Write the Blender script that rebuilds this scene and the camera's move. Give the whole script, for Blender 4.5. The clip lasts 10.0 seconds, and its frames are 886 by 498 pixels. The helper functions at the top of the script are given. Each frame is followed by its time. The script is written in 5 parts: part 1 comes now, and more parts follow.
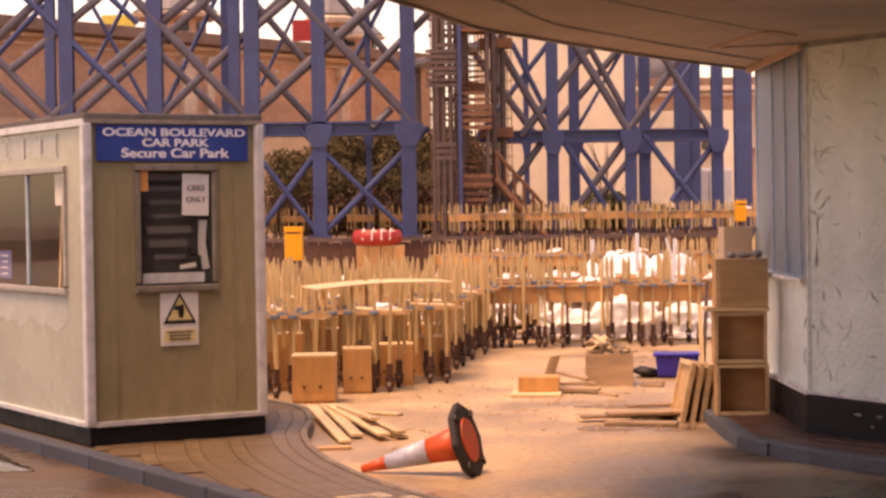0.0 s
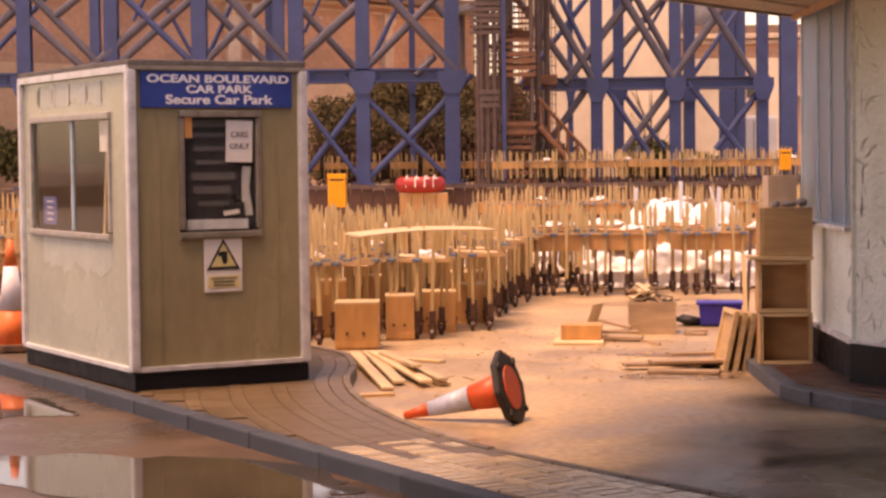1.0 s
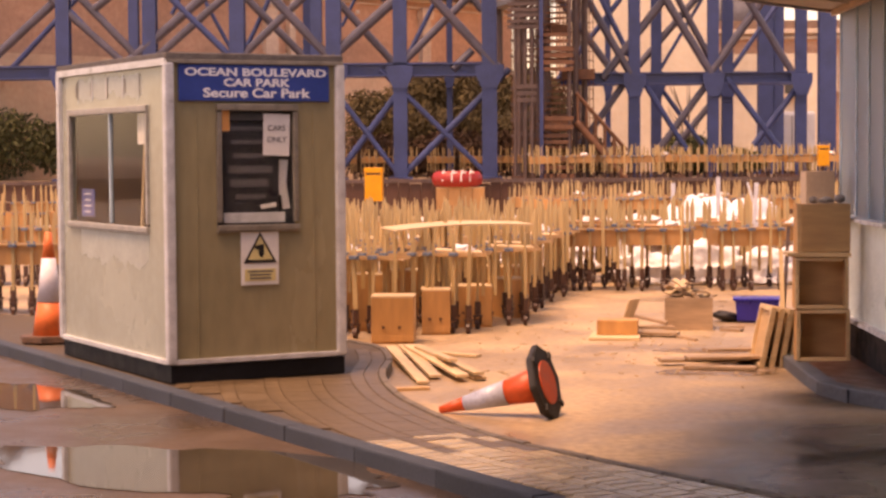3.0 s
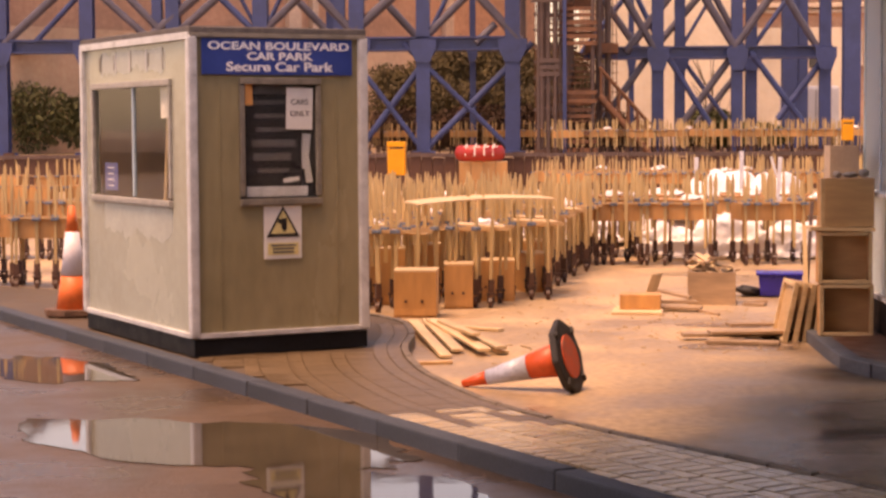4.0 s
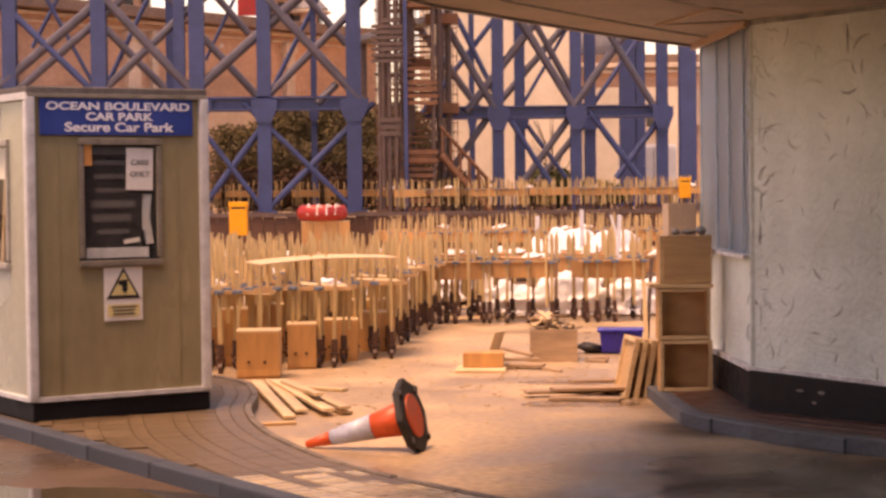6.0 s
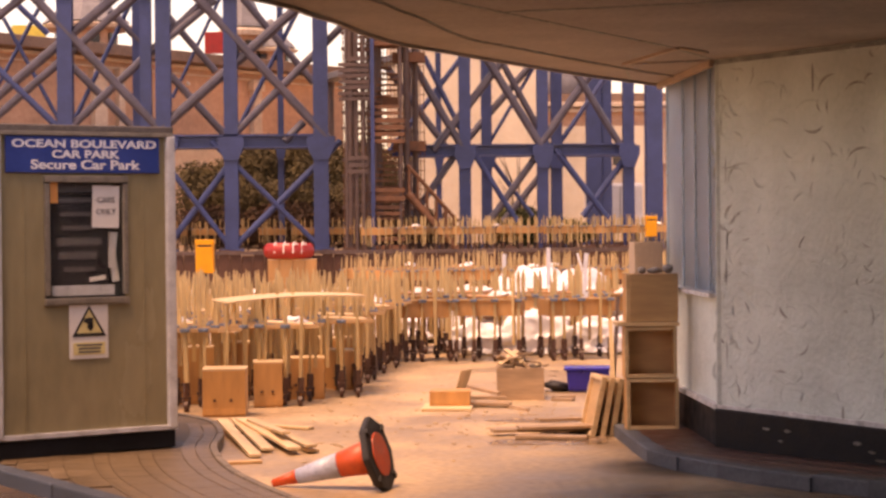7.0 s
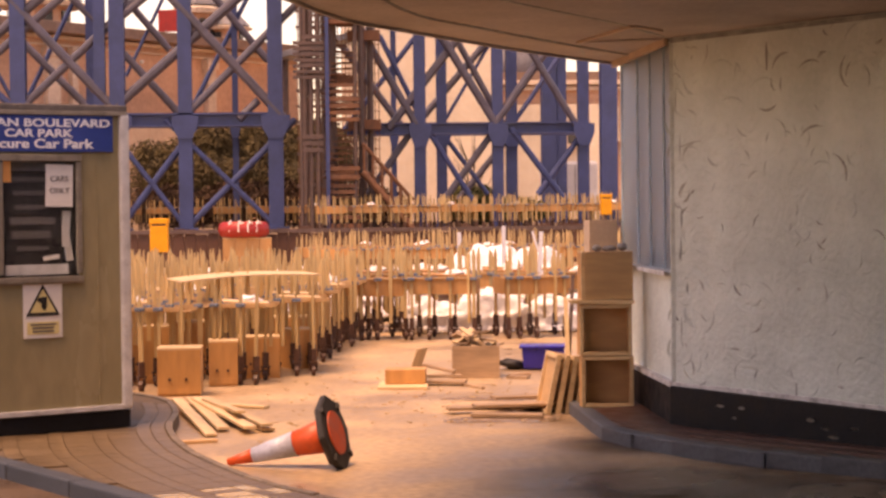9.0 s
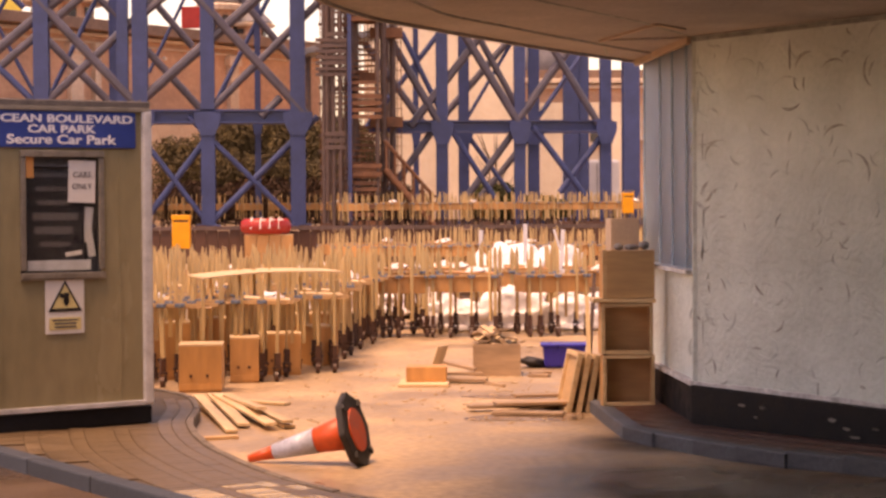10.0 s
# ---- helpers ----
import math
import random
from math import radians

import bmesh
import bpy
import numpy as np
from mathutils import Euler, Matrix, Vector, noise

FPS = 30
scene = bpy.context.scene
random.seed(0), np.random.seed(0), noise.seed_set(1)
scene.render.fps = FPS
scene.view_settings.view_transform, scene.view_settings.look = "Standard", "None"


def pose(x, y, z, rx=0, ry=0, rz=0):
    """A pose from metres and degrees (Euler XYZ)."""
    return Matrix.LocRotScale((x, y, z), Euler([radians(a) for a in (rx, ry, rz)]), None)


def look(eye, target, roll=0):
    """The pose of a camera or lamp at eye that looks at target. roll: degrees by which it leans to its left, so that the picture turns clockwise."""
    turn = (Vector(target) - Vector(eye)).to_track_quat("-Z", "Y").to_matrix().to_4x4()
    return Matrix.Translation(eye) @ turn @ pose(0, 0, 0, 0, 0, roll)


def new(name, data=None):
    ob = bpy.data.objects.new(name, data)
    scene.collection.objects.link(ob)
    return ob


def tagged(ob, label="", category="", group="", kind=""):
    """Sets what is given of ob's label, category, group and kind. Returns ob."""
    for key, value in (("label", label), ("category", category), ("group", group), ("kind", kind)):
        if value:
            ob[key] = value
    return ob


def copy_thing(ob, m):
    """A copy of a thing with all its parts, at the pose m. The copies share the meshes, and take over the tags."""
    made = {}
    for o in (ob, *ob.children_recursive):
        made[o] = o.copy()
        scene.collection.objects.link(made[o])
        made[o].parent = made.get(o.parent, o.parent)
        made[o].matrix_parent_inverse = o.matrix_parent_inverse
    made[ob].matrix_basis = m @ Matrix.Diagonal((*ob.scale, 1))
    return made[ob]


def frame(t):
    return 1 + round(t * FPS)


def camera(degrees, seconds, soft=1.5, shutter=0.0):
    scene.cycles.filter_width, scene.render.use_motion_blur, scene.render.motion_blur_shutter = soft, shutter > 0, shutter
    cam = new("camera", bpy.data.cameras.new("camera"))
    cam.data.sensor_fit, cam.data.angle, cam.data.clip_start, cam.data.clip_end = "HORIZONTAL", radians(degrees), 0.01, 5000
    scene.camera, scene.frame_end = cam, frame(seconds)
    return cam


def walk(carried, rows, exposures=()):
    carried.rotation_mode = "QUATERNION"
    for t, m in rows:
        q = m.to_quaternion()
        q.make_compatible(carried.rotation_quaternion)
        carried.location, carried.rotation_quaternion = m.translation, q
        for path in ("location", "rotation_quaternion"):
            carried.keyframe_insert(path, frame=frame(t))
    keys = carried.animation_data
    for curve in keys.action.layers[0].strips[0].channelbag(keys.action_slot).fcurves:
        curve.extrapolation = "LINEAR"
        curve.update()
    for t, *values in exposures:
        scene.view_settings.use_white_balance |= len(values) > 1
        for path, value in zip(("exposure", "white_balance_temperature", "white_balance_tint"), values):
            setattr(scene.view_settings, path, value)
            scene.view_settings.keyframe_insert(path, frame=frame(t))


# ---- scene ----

cam = camera(25.68, 10.0, soft=2.7, shutter=0.7)
EYE = 1.65
# seconds, yaw, pitch, roll: the camera turns on the spot
PATH = [
    (0, -0.009, -1.138, -0.836),
    (0.2, 0.141, -1.292, -0.930),
    (0.5, 1.084, -1.612, -1.040),
    (0.6, 1.181, -1.913, -1.136),
    (1, 1.281, -2.671, -0.649),
    (1.5, 1.415, -2.640, -0.070),
    (2, 1.995, -3.096, -0.017),
    (2.5, 2.434, -2.541, -0.526),
    (3, 2.354, -2.829, -0.378),
    (3.2, 2.873, -2.740, -0.527),
    (4.3, 2.989, -3.777, -0.292),
    (4.5, 2.496, -3.471, -0.303),
    (5, 0.477, -2.101, -0.741),
    (5.5, -0.638, -1.794, -0.885),
    (5.7, -1.060, -1.926, -0.764),
    (6.8, -2.473, -1.028, -0.500),
    (7, -2.608, -0.761, -0.519),
    (7.5, -3.585, -1.176, -0.582),
    (8, -4.105, -1.287, -0.598),
    (8.5, -4.155, -1.346, -0.730),
    (9, -3.921, -1.410, -0.609),
    (9.5, -3.670, -1.500, -0.585),
    (10, -3.286, -1.473, -0.336),
]
walk(cam, [(t, pose(0, 0, EYE, 90 + p, 0, y) @ pose(0, 0, 0, 0, 0, r)) for t, y, p, r in PATH],
     exposures=[(0.0, 1.13, 11700, 45), (10.0, 1.13, 11700, 45)])

# ---------------------------------------------------------------- light
SUN_EL, SUN_AZ = radians(72), radians(-132)  # azimuth from +y towards +x
world = bpy.data.worlds.new("overcast_sky")
scene.world = world
world.use_nodes = True
wn = world.node_tree.nodes
sky = wn.new("ShaderNodeTexSky")
sky.sky_type = "NISHITA"
sky.sun_disc = False
sky.sun_elevation = SUN_EL
sky.sun_rotation = SUN_AZ
sky.dust_density = 1.2
sky.air_density = 1.0
world.node_tree.links.new(sky.outputs["Color"], wn["Background"].inputs["Color"])
wn["Background"].inputs["Strength"].default_value = 0.14
sun_data = bpy.data.lights.new("sun", "SUN")
sun_data.energy = 2.0
sun_data.angle = radians(30)
sun_data.color = (1.0, 0.86, 0.68)
sun = new("sun", sun_data)
sun_dir = Vector((math.sin(SUN_AZ) * math.cos(SUN_EL), math.cos(SUN_AZ) * math.cos(SUN_EL), math.sin(SUN_EL)))
sun.matrix_world = look(sun_dir * 60, (0, 0, 0))


# ---------------------------------------------------------------- materials
def mat(name, color, rough=0.7, metal=0.0, scale=6.0, var=0.25, fine=60.0, bump=0.15, tint=None, patch=0.0, rough_var=0.12,
        island=0.0, coords="Object", spec=0.5, bump_dist=0.01, stretch=(1, 1, 1), swirl=0.0):
    """A surface with broad blotches, fine grain, relief and uneven gloss."""
    m = bpy.data.materials.new(name)
    m.use_nodes = True
    nt = m.node_tree
    n, l = nt.nodes, nt.links
    b = n["Principled BSDF"]
    co = n.new("ShaderNodeTexCoord")
    mp = n.new("ShaderNodeMapping")
    mp.inputs["Scale"].default_value = stretch
    l.new(co.outputs[coords], mp.inputs["Vector"])
    big = n.new("ShaderNodeTexNoise")
    big.inputs["Scale"].default_value = scale
    big.inputs["Detail"].default_value = 5
    big.inputs["Roughness"].default_value = 0.6
    small = n.new("ShaderNodeTexNoise")
    small.inputs["Scale"].default_value = fine
    small.inputs["Detail"].default_value = 3
    l.new(mp.outputs["Vector"], big.inputs["Vector"])
    l.new(mp.outputs["Vector"], small.inputs["Vector"])
    ramp = n.new("ShaderNodeValToRGB")
    c = Vector(color)
    t = Vector(tint) if tint else c * (1 - var)
    ramp.color_ramp.elements[0].position = 0.32
    ramp.color_ramp.elements[1].position = 0.68
    ramp.color_ramp.elements[0].color = (*t, 1)
    ramp.color_ramp.elements[1].color = (*(c * (1 + 0.4 * var)), 1)
    l.new(big.outputs["Fac"], ramp.inputs["Fac"])
    mix = n.new("ShaderNodeMix")
    mix.data_type = "RGBA"
    mix.blend_type = "OVERLAY"
    mix.inputs["Factor"].default_value = min(1.0, var)
    l.new(ramp.outputs["Color"], mix.inputs["A"])
    l.new(small.outputs["Fac"], mix.inputs["B"])
    last = mix.outputs["Result"]
    if island > 0:
        if island < 1.0:
            info = n.new("ShaderNodeObjectInfo").outputs["Random"]
        else:
            info = n.new("ShaderNodeNewGeometry").outputs["Random Per Island"]
            island -= 1.0
        mr = n.new("ShaderNodeMapRange")
        mr.inputs["To Min"].default_value = 1 - island
        mr.inputs["To Max"].default_value = 1 + island
        l.new(info, mr.inputs["Value"])
        hs = n.new("ShaderNodeHueSaturation")
        l.new(mr.outputs["Result"], hs.inputs["Value"])
        l.new(last, hs.inputs["Color"])
        last = hs.outputs["Color"]
    l.new(last, b.inputs["Base Color"])
    rr = n.new("ShaderNodeMapRange")
    rr.inputs["From Min"].default_value = 0.3
    rr.inputs["From Max"].default_value = 0.7
    rr.inputs["To Min"].default_value = max(0.02, rough - rough_var)
    rr.inputs["To Max"].default_value = min(1.0, rough + rough_var)
    l.new(big.outputs["Fac"], rr.inputs["Value"])
    l.new(rr.outputs["Result"], b.inputs["Roughness"])
    b.inputs["Metallic"].default_value = metal
    b.inputs["Specular IOR Level"].default_value = spec
    if bump > 0:
        bp = n.new("ShaderNodeBump")
        bp.inputs["Strength"].default_value = bump
        bp.inputs["Distance"].default_value = bump_dist
        l.new(small.outputs["Fac"], bp.inputs["Height"])
        l.new(bp.outputs["Normal"], b.inputs["Normal"])
        if swirl > 0:
            sw = n.new("ShaderNodeTexNoise")
            sw.inputs["Scale"].default_value = 4.5
            sw.inputs["Detail"].default_value = 2.5
            sw.inputs["Distortion"].default_value = 2.6
            l.new(mp.outputs["Vector"], sw.inputs["Vector"])
            b2 = n.new("ShaderNodeBump")
            b2.inputs["Strength"].default_value = swirl
            b2.inputs["Distance"].default_value = 0.035
            l.new(sw.outputs["Fac"], b2.inputs["Height"])
            l.new(b2.outputs["Normal"], bp.inputs["Normal"])
    return m


M_YARD = mat("sandy_concrete", (0.44, 0.305, 0.180), 0.52, scale=0.75, var=0.5, fine=16, bump=0.3, rough_var=0.3, tint=(0.25, 0.165, 0.095))
M_ROAD = mat("wet_tarmac", (0.084, 0.050, 0.028), 0.34, scale=0.9, var=0.5, fine=45, bump=0.35, rough_var=0.25, tint=(0.060, 0.036, 0.020))
M_PAVE = mat("pavement_bed", (0.10, 0.064, 0.035), 0.7, scale=2.0, var=0.4, fine=50, bump=0.3)
# pavers in two tones: the golden one has the wet sheen painted in
M_DULLBLOCK = mat("dull_paver", (0.155, 0.099, 0.052), 0.50, scale=2.0, var=0.4, fine=60, bump=0.3, island=0.10, rough_var=0.12)
M_SHEENBLOCK = mat("sheen_paver", (0.56, 0.40, 0.21), 0.22, scale=3.0, var=0.4, fine=60, bump=0.15, island=0.25, rough_var=0.12, spec=0.5)
M_KERB = mat("kerb_stone", (0.040, 0.050, 0.066), 0.68, scale=4.0, var=0.4, fine=70, bump=0.3, island=0.1)
M_ISLKERB = mat("worn_kerb_stone", (0.105, 0.118, 0.135), 0.62, scale=3.0, var=0.45, fine=40, bump=0.3, island=0.16, tint=(0.060, 0.066, 0.076))
M_RENDER = mat("trowelled_plaster", (0.76, 0.84, 0.775), 0.75, scale=1.3, var=0.3, fine=26, bump=0.5, tint=(0.60, 0.675, 0.615), bump_dist=0.02, swirl=0.5)
M_RIDGE = mat("plaster_ridge", (0.66, 0.74, 0.675), 0.8, scale=5, var=0.3, fine=60)
M_GRIME = mat("dirty_crevice", (0.40, 0.43, 0.38), 0.9, scale=9, var=0.5, fine=60)
M_TROWEL = mat("dirty_trowel_mark", (0.52, 0.55, 0.49), 0.9, scale=9, var=0.5, fine=60)
M_BLACK = mat("black_plinth_paint", (0.011, 0.011, 0.013), 0.6, scale=7, var=0.5, fine=40, bump=0.3, rough_var=0.15, spec=0.25)
M_WHITE = mat("flaky_white_paint", (0.80, 0.80, 0.77), 0.7, scale=11, var=0.45, fine=50)
M_SOFFIT = mat("soffit_board", (0.42, 0.37, 0.33), 0.72, scale=1.0, var=0.3, fine=24, bump=0.2, tint=(0.28, 0.235, 0.20))
M_QUARRY = mat("quarry_tile", (0.125, 0.055, 0.037), 0.45, scale=6, var=0.4, fine=60, island=0.18)
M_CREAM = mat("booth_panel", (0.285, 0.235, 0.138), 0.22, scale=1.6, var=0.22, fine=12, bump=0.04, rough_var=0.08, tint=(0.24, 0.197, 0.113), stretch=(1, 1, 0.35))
# paler, greyer copy of the panel: sky light painted into its colour
M_SKYSIDE = mat("booth_side_skylit", (0.385, 0.395, 0.32), 0.24, scale=1.3, var=0.16, fine=12, bump=0.04, rough_var=0.08, tint=(0.345, 0.345, 0.27))
M_BARE = mat("bare_panel", (0.45, 0.465, 0.40), 0.4, scale=5, var=0.2, fine=30, bump=0.05)
M_CONEPALE = mat("bright_cone_orange", (0.95, 0.19, 0.05), 0.5, scale=8, var=0.2, fine=40, bump=0.05)
M_CONEBASE = mat("muddy_cone_base", (0.17, 0.085, 0.05), 0.7, scale=8, var=0.4, fine=40)
M_SIDEFRAME = mat("side_window_frame", (0.40, 0.37, 0.33), 0.45, metal=0.1, scale=9, var=0.3, fine=60)
M_TRIM = mat("booth_aluminium", (0.62, 0.62, 0.62), 0.38, metal=0.15, scale=9, var=0.25, fine=60)
M_FRAME = mat("weathered_frame", (0.24, 0.21, 0.17), 0.5, metal=0.2, scale=9, var=0.35, fine=60)
M_ROOF = mat("booth_roof_felt", (0.13, 0.11, 0.10), 0.8, scale=8, var=0.4, fine=50)
M_SIGN = mat("sign_blue", (0.018, 0.058, 0.27), 0.4, scale=3, var=0.15, fine=30, bump=0.02)
M_LETTER = mat("sign_letter", (0.75, 0.75, 0.78), 0.5, scale=9, var=0.08, fine=30, bump=0)
M_PAPER = mat("notice_paper", (0.72, 0.69, 0.64), 0.8, scale=8, var=0.08, fine=30, bump=0.02)
M_INK = mat("dark_ink", (0.02, 0.018, 0.018), 0.6, scale=8, var=0.2, fine=30, bump=0)
M_NOTICE = mat("dark_notice", (0.035, 0.03, 0.032), 0.35, scale=5, var=0.2, fine=30, bump=0)
M_GREYINK = mat("grey_print", (0.12, 0.11, 0.11), 0.5, scale=5, var=0.2, fine=30, bump=0)
M_YELLOW = mat("warning_yellow", (0.70, 0.55, 0.10), 0.5, scale=5, var=0.12, fine=30, bump=0)
M_ORANGE_TAPE = mat("orange_label", (0.75, 0.32, 0.10), 0.6, scale=5, var=0.12, fine=30, bump=0)
M_CONE = mat("cone_orange", (0.72, 0.10, 0.03), 0.45, scale=8, var=0.25, fine=40, bump=0.05)
M_SLEEVE = mat("cone_reflective_sleeve", (0.47, 0.51, 0.62), 0.35, scale=10, var=0.2, fine=40, bump=0.03)
M_PALESLEEVE = mat("clean_cone_sleeve", (0.80, 0.74, 0.76), 0.35, scale=10, var=0.12, fine=40, bump=0.03)
M_RUBBER = mat("black_rubber", (0.022, 0.018, 0.017), 0.65, scale=12, var=0.4, fine=50)
M_PINE = mat("pale_pine", (0.54, 0.37, 0.175), 0.6, scale=4, var=0.25, fine=30, stretch=(1, 1, 0.12), island=0.14, bump=0.06)
M_PLANK = mat("sawn_plank", (0.66, 0.47, 0.27), 0.6, scale=5, var=0.25, fine=34, stretch=(0.15, 1, 1), island=0.15, bump=0.08)
M_PLY = mat("orange_plywood", (0.56, 0.28, 0.105), 0.55, scale=3, var=0.25, fine=20, stretch=(1, 1, 0.2), island=0.15, bump=0.05)
M_PLYDARK = mat("brown_plywood", (0.60, 0.37, 0.185), 0.55, scale=3, var=0.3, fine=20, stretch=(0.2, 1, 1), island=0.12)
M_CASTOR = mat("castor_dark", (0.085, 0.036, 0.022), 0.55, metal=0.0, scale=12, var=0.4, fine=50)
M_CLAMP = mat("clamp_grey_blue", (0.16, 0.20, 0.26), 0.45, metal=0.3, scale=12, var=0.3, fine=50)
M_STEEL = mat("blue_steel_paint", (0.034, 0.056, 0.160), 0.42, scale=2, var=0.25, fine=20, bump=0.03)
M_STEELPALE = mat("weathered_blue_tube", (0.088, 0.080, 0.108), 0.4, scale=2, var=0.3, fine=20, bump=0.03)
M_BIN = mat("bin_yellow", (0.85, 0.34, 0.015), 0.4, scale=4, var=0.12, fine=30, bump=0.02)
M_RED = mat("red_vinyl", (0.40, 0.025, 0.018), 0.4, scale=4, var=0.2, fine=30, bump=0.03)
M_TARP = mat("white_polythene", (0.80, 0.79, 0.80), 0.3, scale=2.5, var=0.12, fine=14, bump=0.3, bump_dist=0.03)
M_TUB = mat("blue_plastic", (0.035, 0.03, 0.33), 0.35, scale=5, var=0.2, fine=30, bump=0.03)
M_RUST = mat("rusty_iron", (0.20, 0.085, 0.045), 0.75, scale=4, var=0.4, fine=30)
M_DARKIRON = mat("dark_iron", (0.115, 0.072, 0.062), 0.6, scale=4, var=0.4, fine=30)
M_MAROON = mat("maroon_hoarding", (0.12, 0.05, 0.03), 0.65, scale=1.5, var=0.35, fine=16, island=0.15)
M_TERRACE = mat("terrace_ground", (0.26, 0.17, 0.10), 0.8, scale=0.7, var=0.4, fine=12)
M_STUCCO = mat("peach_stucco", (0.61, 0.36, 0.24), 0.85, scale=0.35, var=0.3, fine=5, bump=0.1)
M_PEACH = mat("pale_peach_render", (0.80, 0.53, 0.35), 0.85, scale=0.3, var=0.25, fine=5, bump=0.1)
M_CREAMWALL = mat("cream_stucco", (0.86, 0.70, 0.52), 0.85, scale=0.3, var=0.2, fine=5, bump=0.1)
M_CORNICE = mat("pale_cornice", (0.70, 0.55, 0.42), 0.8, scale=1.0, var=0.25, fine=8)
M_TILE = mat("brown_roof_tiles", (0.25, 0.16, 0.12), 0.8, scale=1.5, var=0.35, fine=10)
M_SLATE = mat("grey_slate", (0.20, 0.19, 0.20), 0.6, scale=1.5, var=0.3, fine=10)
M_WINDARK = mat("dark_window_glass", (0.05, 0.045, 0.045), 0.15, scale=2, var=0.3, fine=10, bump=0)
M_LEAF = mat("foliage", (0.125, 0.090, 0.038), 0.9, scale=1.2, var=0.5, fine=20, island=1.12, bump=0)
M_HEDGE = mat("green_foliage", (0.085, 0.088, 0.032), 0.8, scale=3, var=0.4, fine=20, island=1.15, bump=0)
M_BARK = mat("bark", (0.10, 0.065, 0.04), 0.85, scale=5, var=0.4, fine=30, bump=0.4)
M_VAN = mat("white_panel", (0.62, 0.60, 0.60), 0.5, scale=1, var=0.12, fine=10, bump=0.02)
M_CARD = mat("cardboard", (0.52, 0.39, 0.29), 0.8, scale=4, var=0.15, fine=30, bump=0.04)
M_OLDWOOD = mat("weathered_timber", (0.42, 0.275, 0.165), 0.6, scale=5, var=0.35, fine=34, stretch=(0.15, 1, 1), island=0.18, bump=0.1)
M_PALEYELLOW = mat("faded_yellow", (0.70, 0.58, 0.27), 0.5, scale=5, var=0.12, fine=30, bump=0)
M_EDGING = mat("edging_concrete", (0.17, 0.125, 0.085), 0.6, scale=4, var=0.4, fine=60, bump=0.3, island=0.15)
M_MULLION = mat("grey_blue_bar", (0.42, 0.55, 0.62), 0.5, scale=8, var=0.25, fine=40)
M_STONE = mat("pebble_grey", (0.33, 0.31, 0.29), 0.8, scale=8, var=0.3, fine=40)
M_BLIND = mat("pale_blind", (0.27, 0.41, 0.50), 0.6, scale=4, var=0.2, fine=20, stretch=(1, 1, 0.1))
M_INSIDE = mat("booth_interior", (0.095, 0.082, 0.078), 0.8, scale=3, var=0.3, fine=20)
M_BEHIND = mat("street_wall", (0.34, 0.27, 0.21), 0.85, scale=0.6, var=0.3, fine=8)


def plain(name, color, rough, ior=1.45, transmission=0.0, spec=0.5):
    m = bpy.data.materials.new(name)
    m.use_nodes = True
    b = m.node_tree.nodes["Principled BSDF"]
    b.inputs["Base Color"].default_value = (*color, 1)
    b.inputs["Roughness"].default_value = rough
    b.inputs["IOR"].default_value = ior
    b.inputs["Transmission Weight"].default_value = transmission
    b.inputs["Specular IOR Level"].default_value = spec
    return m


M_GLASS = plain("window_glass", (0.9, 0.92, 0.92), 0.03, 1.18, 1.0)
M_OBSCURE = plain("obscured_glass", (0.8, 0.9, 0.95), 0.35, 1.3, 1.0)
M_WATER = mat("puddle_water", (0.055, 0.042, 0.03), 0.035, scale=2.0, var=0.4, fine=9, bump=0.02, rough_var=0.02, spec=0.55)

# dark tone mixes damp with the canopy's shade, painted on the floor
M_SHADEDAMP = mat("shade_damp_concrete", (0.17, 0.115, 0.07), 0.30, scale=1.4, var=0.5, fine=18, bump=0.12, rough_var=0.15, tint=(0.13, 0.088, 0.055))


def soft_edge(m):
    """Lets a patch of damp and painted shade fade out towards its rim, unevenly."""
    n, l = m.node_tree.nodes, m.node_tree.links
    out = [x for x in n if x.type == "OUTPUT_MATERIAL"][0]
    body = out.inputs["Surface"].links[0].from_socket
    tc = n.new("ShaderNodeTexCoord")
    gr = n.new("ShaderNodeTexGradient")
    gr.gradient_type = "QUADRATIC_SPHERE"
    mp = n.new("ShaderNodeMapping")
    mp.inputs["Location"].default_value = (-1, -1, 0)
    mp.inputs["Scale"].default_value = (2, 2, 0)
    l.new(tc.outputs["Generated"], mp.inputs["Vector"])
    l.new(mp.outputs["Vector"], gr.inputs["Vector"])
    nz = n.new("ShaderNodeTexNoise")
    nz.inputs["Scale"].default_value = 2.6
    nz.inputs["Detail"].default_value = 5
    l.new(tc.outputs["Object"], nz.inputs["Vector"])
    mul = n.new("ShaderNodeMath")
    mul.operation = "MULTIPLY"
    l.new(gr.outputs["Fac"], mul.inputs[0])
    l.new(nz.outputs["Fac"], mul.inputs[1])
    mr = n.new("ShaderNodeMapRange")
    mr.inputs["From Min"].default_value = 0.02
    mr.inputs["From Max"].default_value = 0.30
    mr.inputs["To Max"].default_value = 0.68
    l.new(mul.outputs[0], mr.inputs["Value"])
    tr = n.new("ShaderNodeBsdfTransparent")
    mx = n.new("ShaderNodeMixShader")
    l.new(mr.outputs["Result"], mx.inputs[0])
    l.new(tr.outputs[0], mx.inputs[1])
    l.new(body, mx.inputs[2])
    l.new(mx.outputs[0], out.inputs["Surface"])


soft_edge(M_SHADEDAMP)
M_BROWNHEDGE = mat("brown_foliage", (0.085, 0.042, 0.022), 0.9, scale=1.2, var=0.5, fine=20, island=1.12, bump=0)
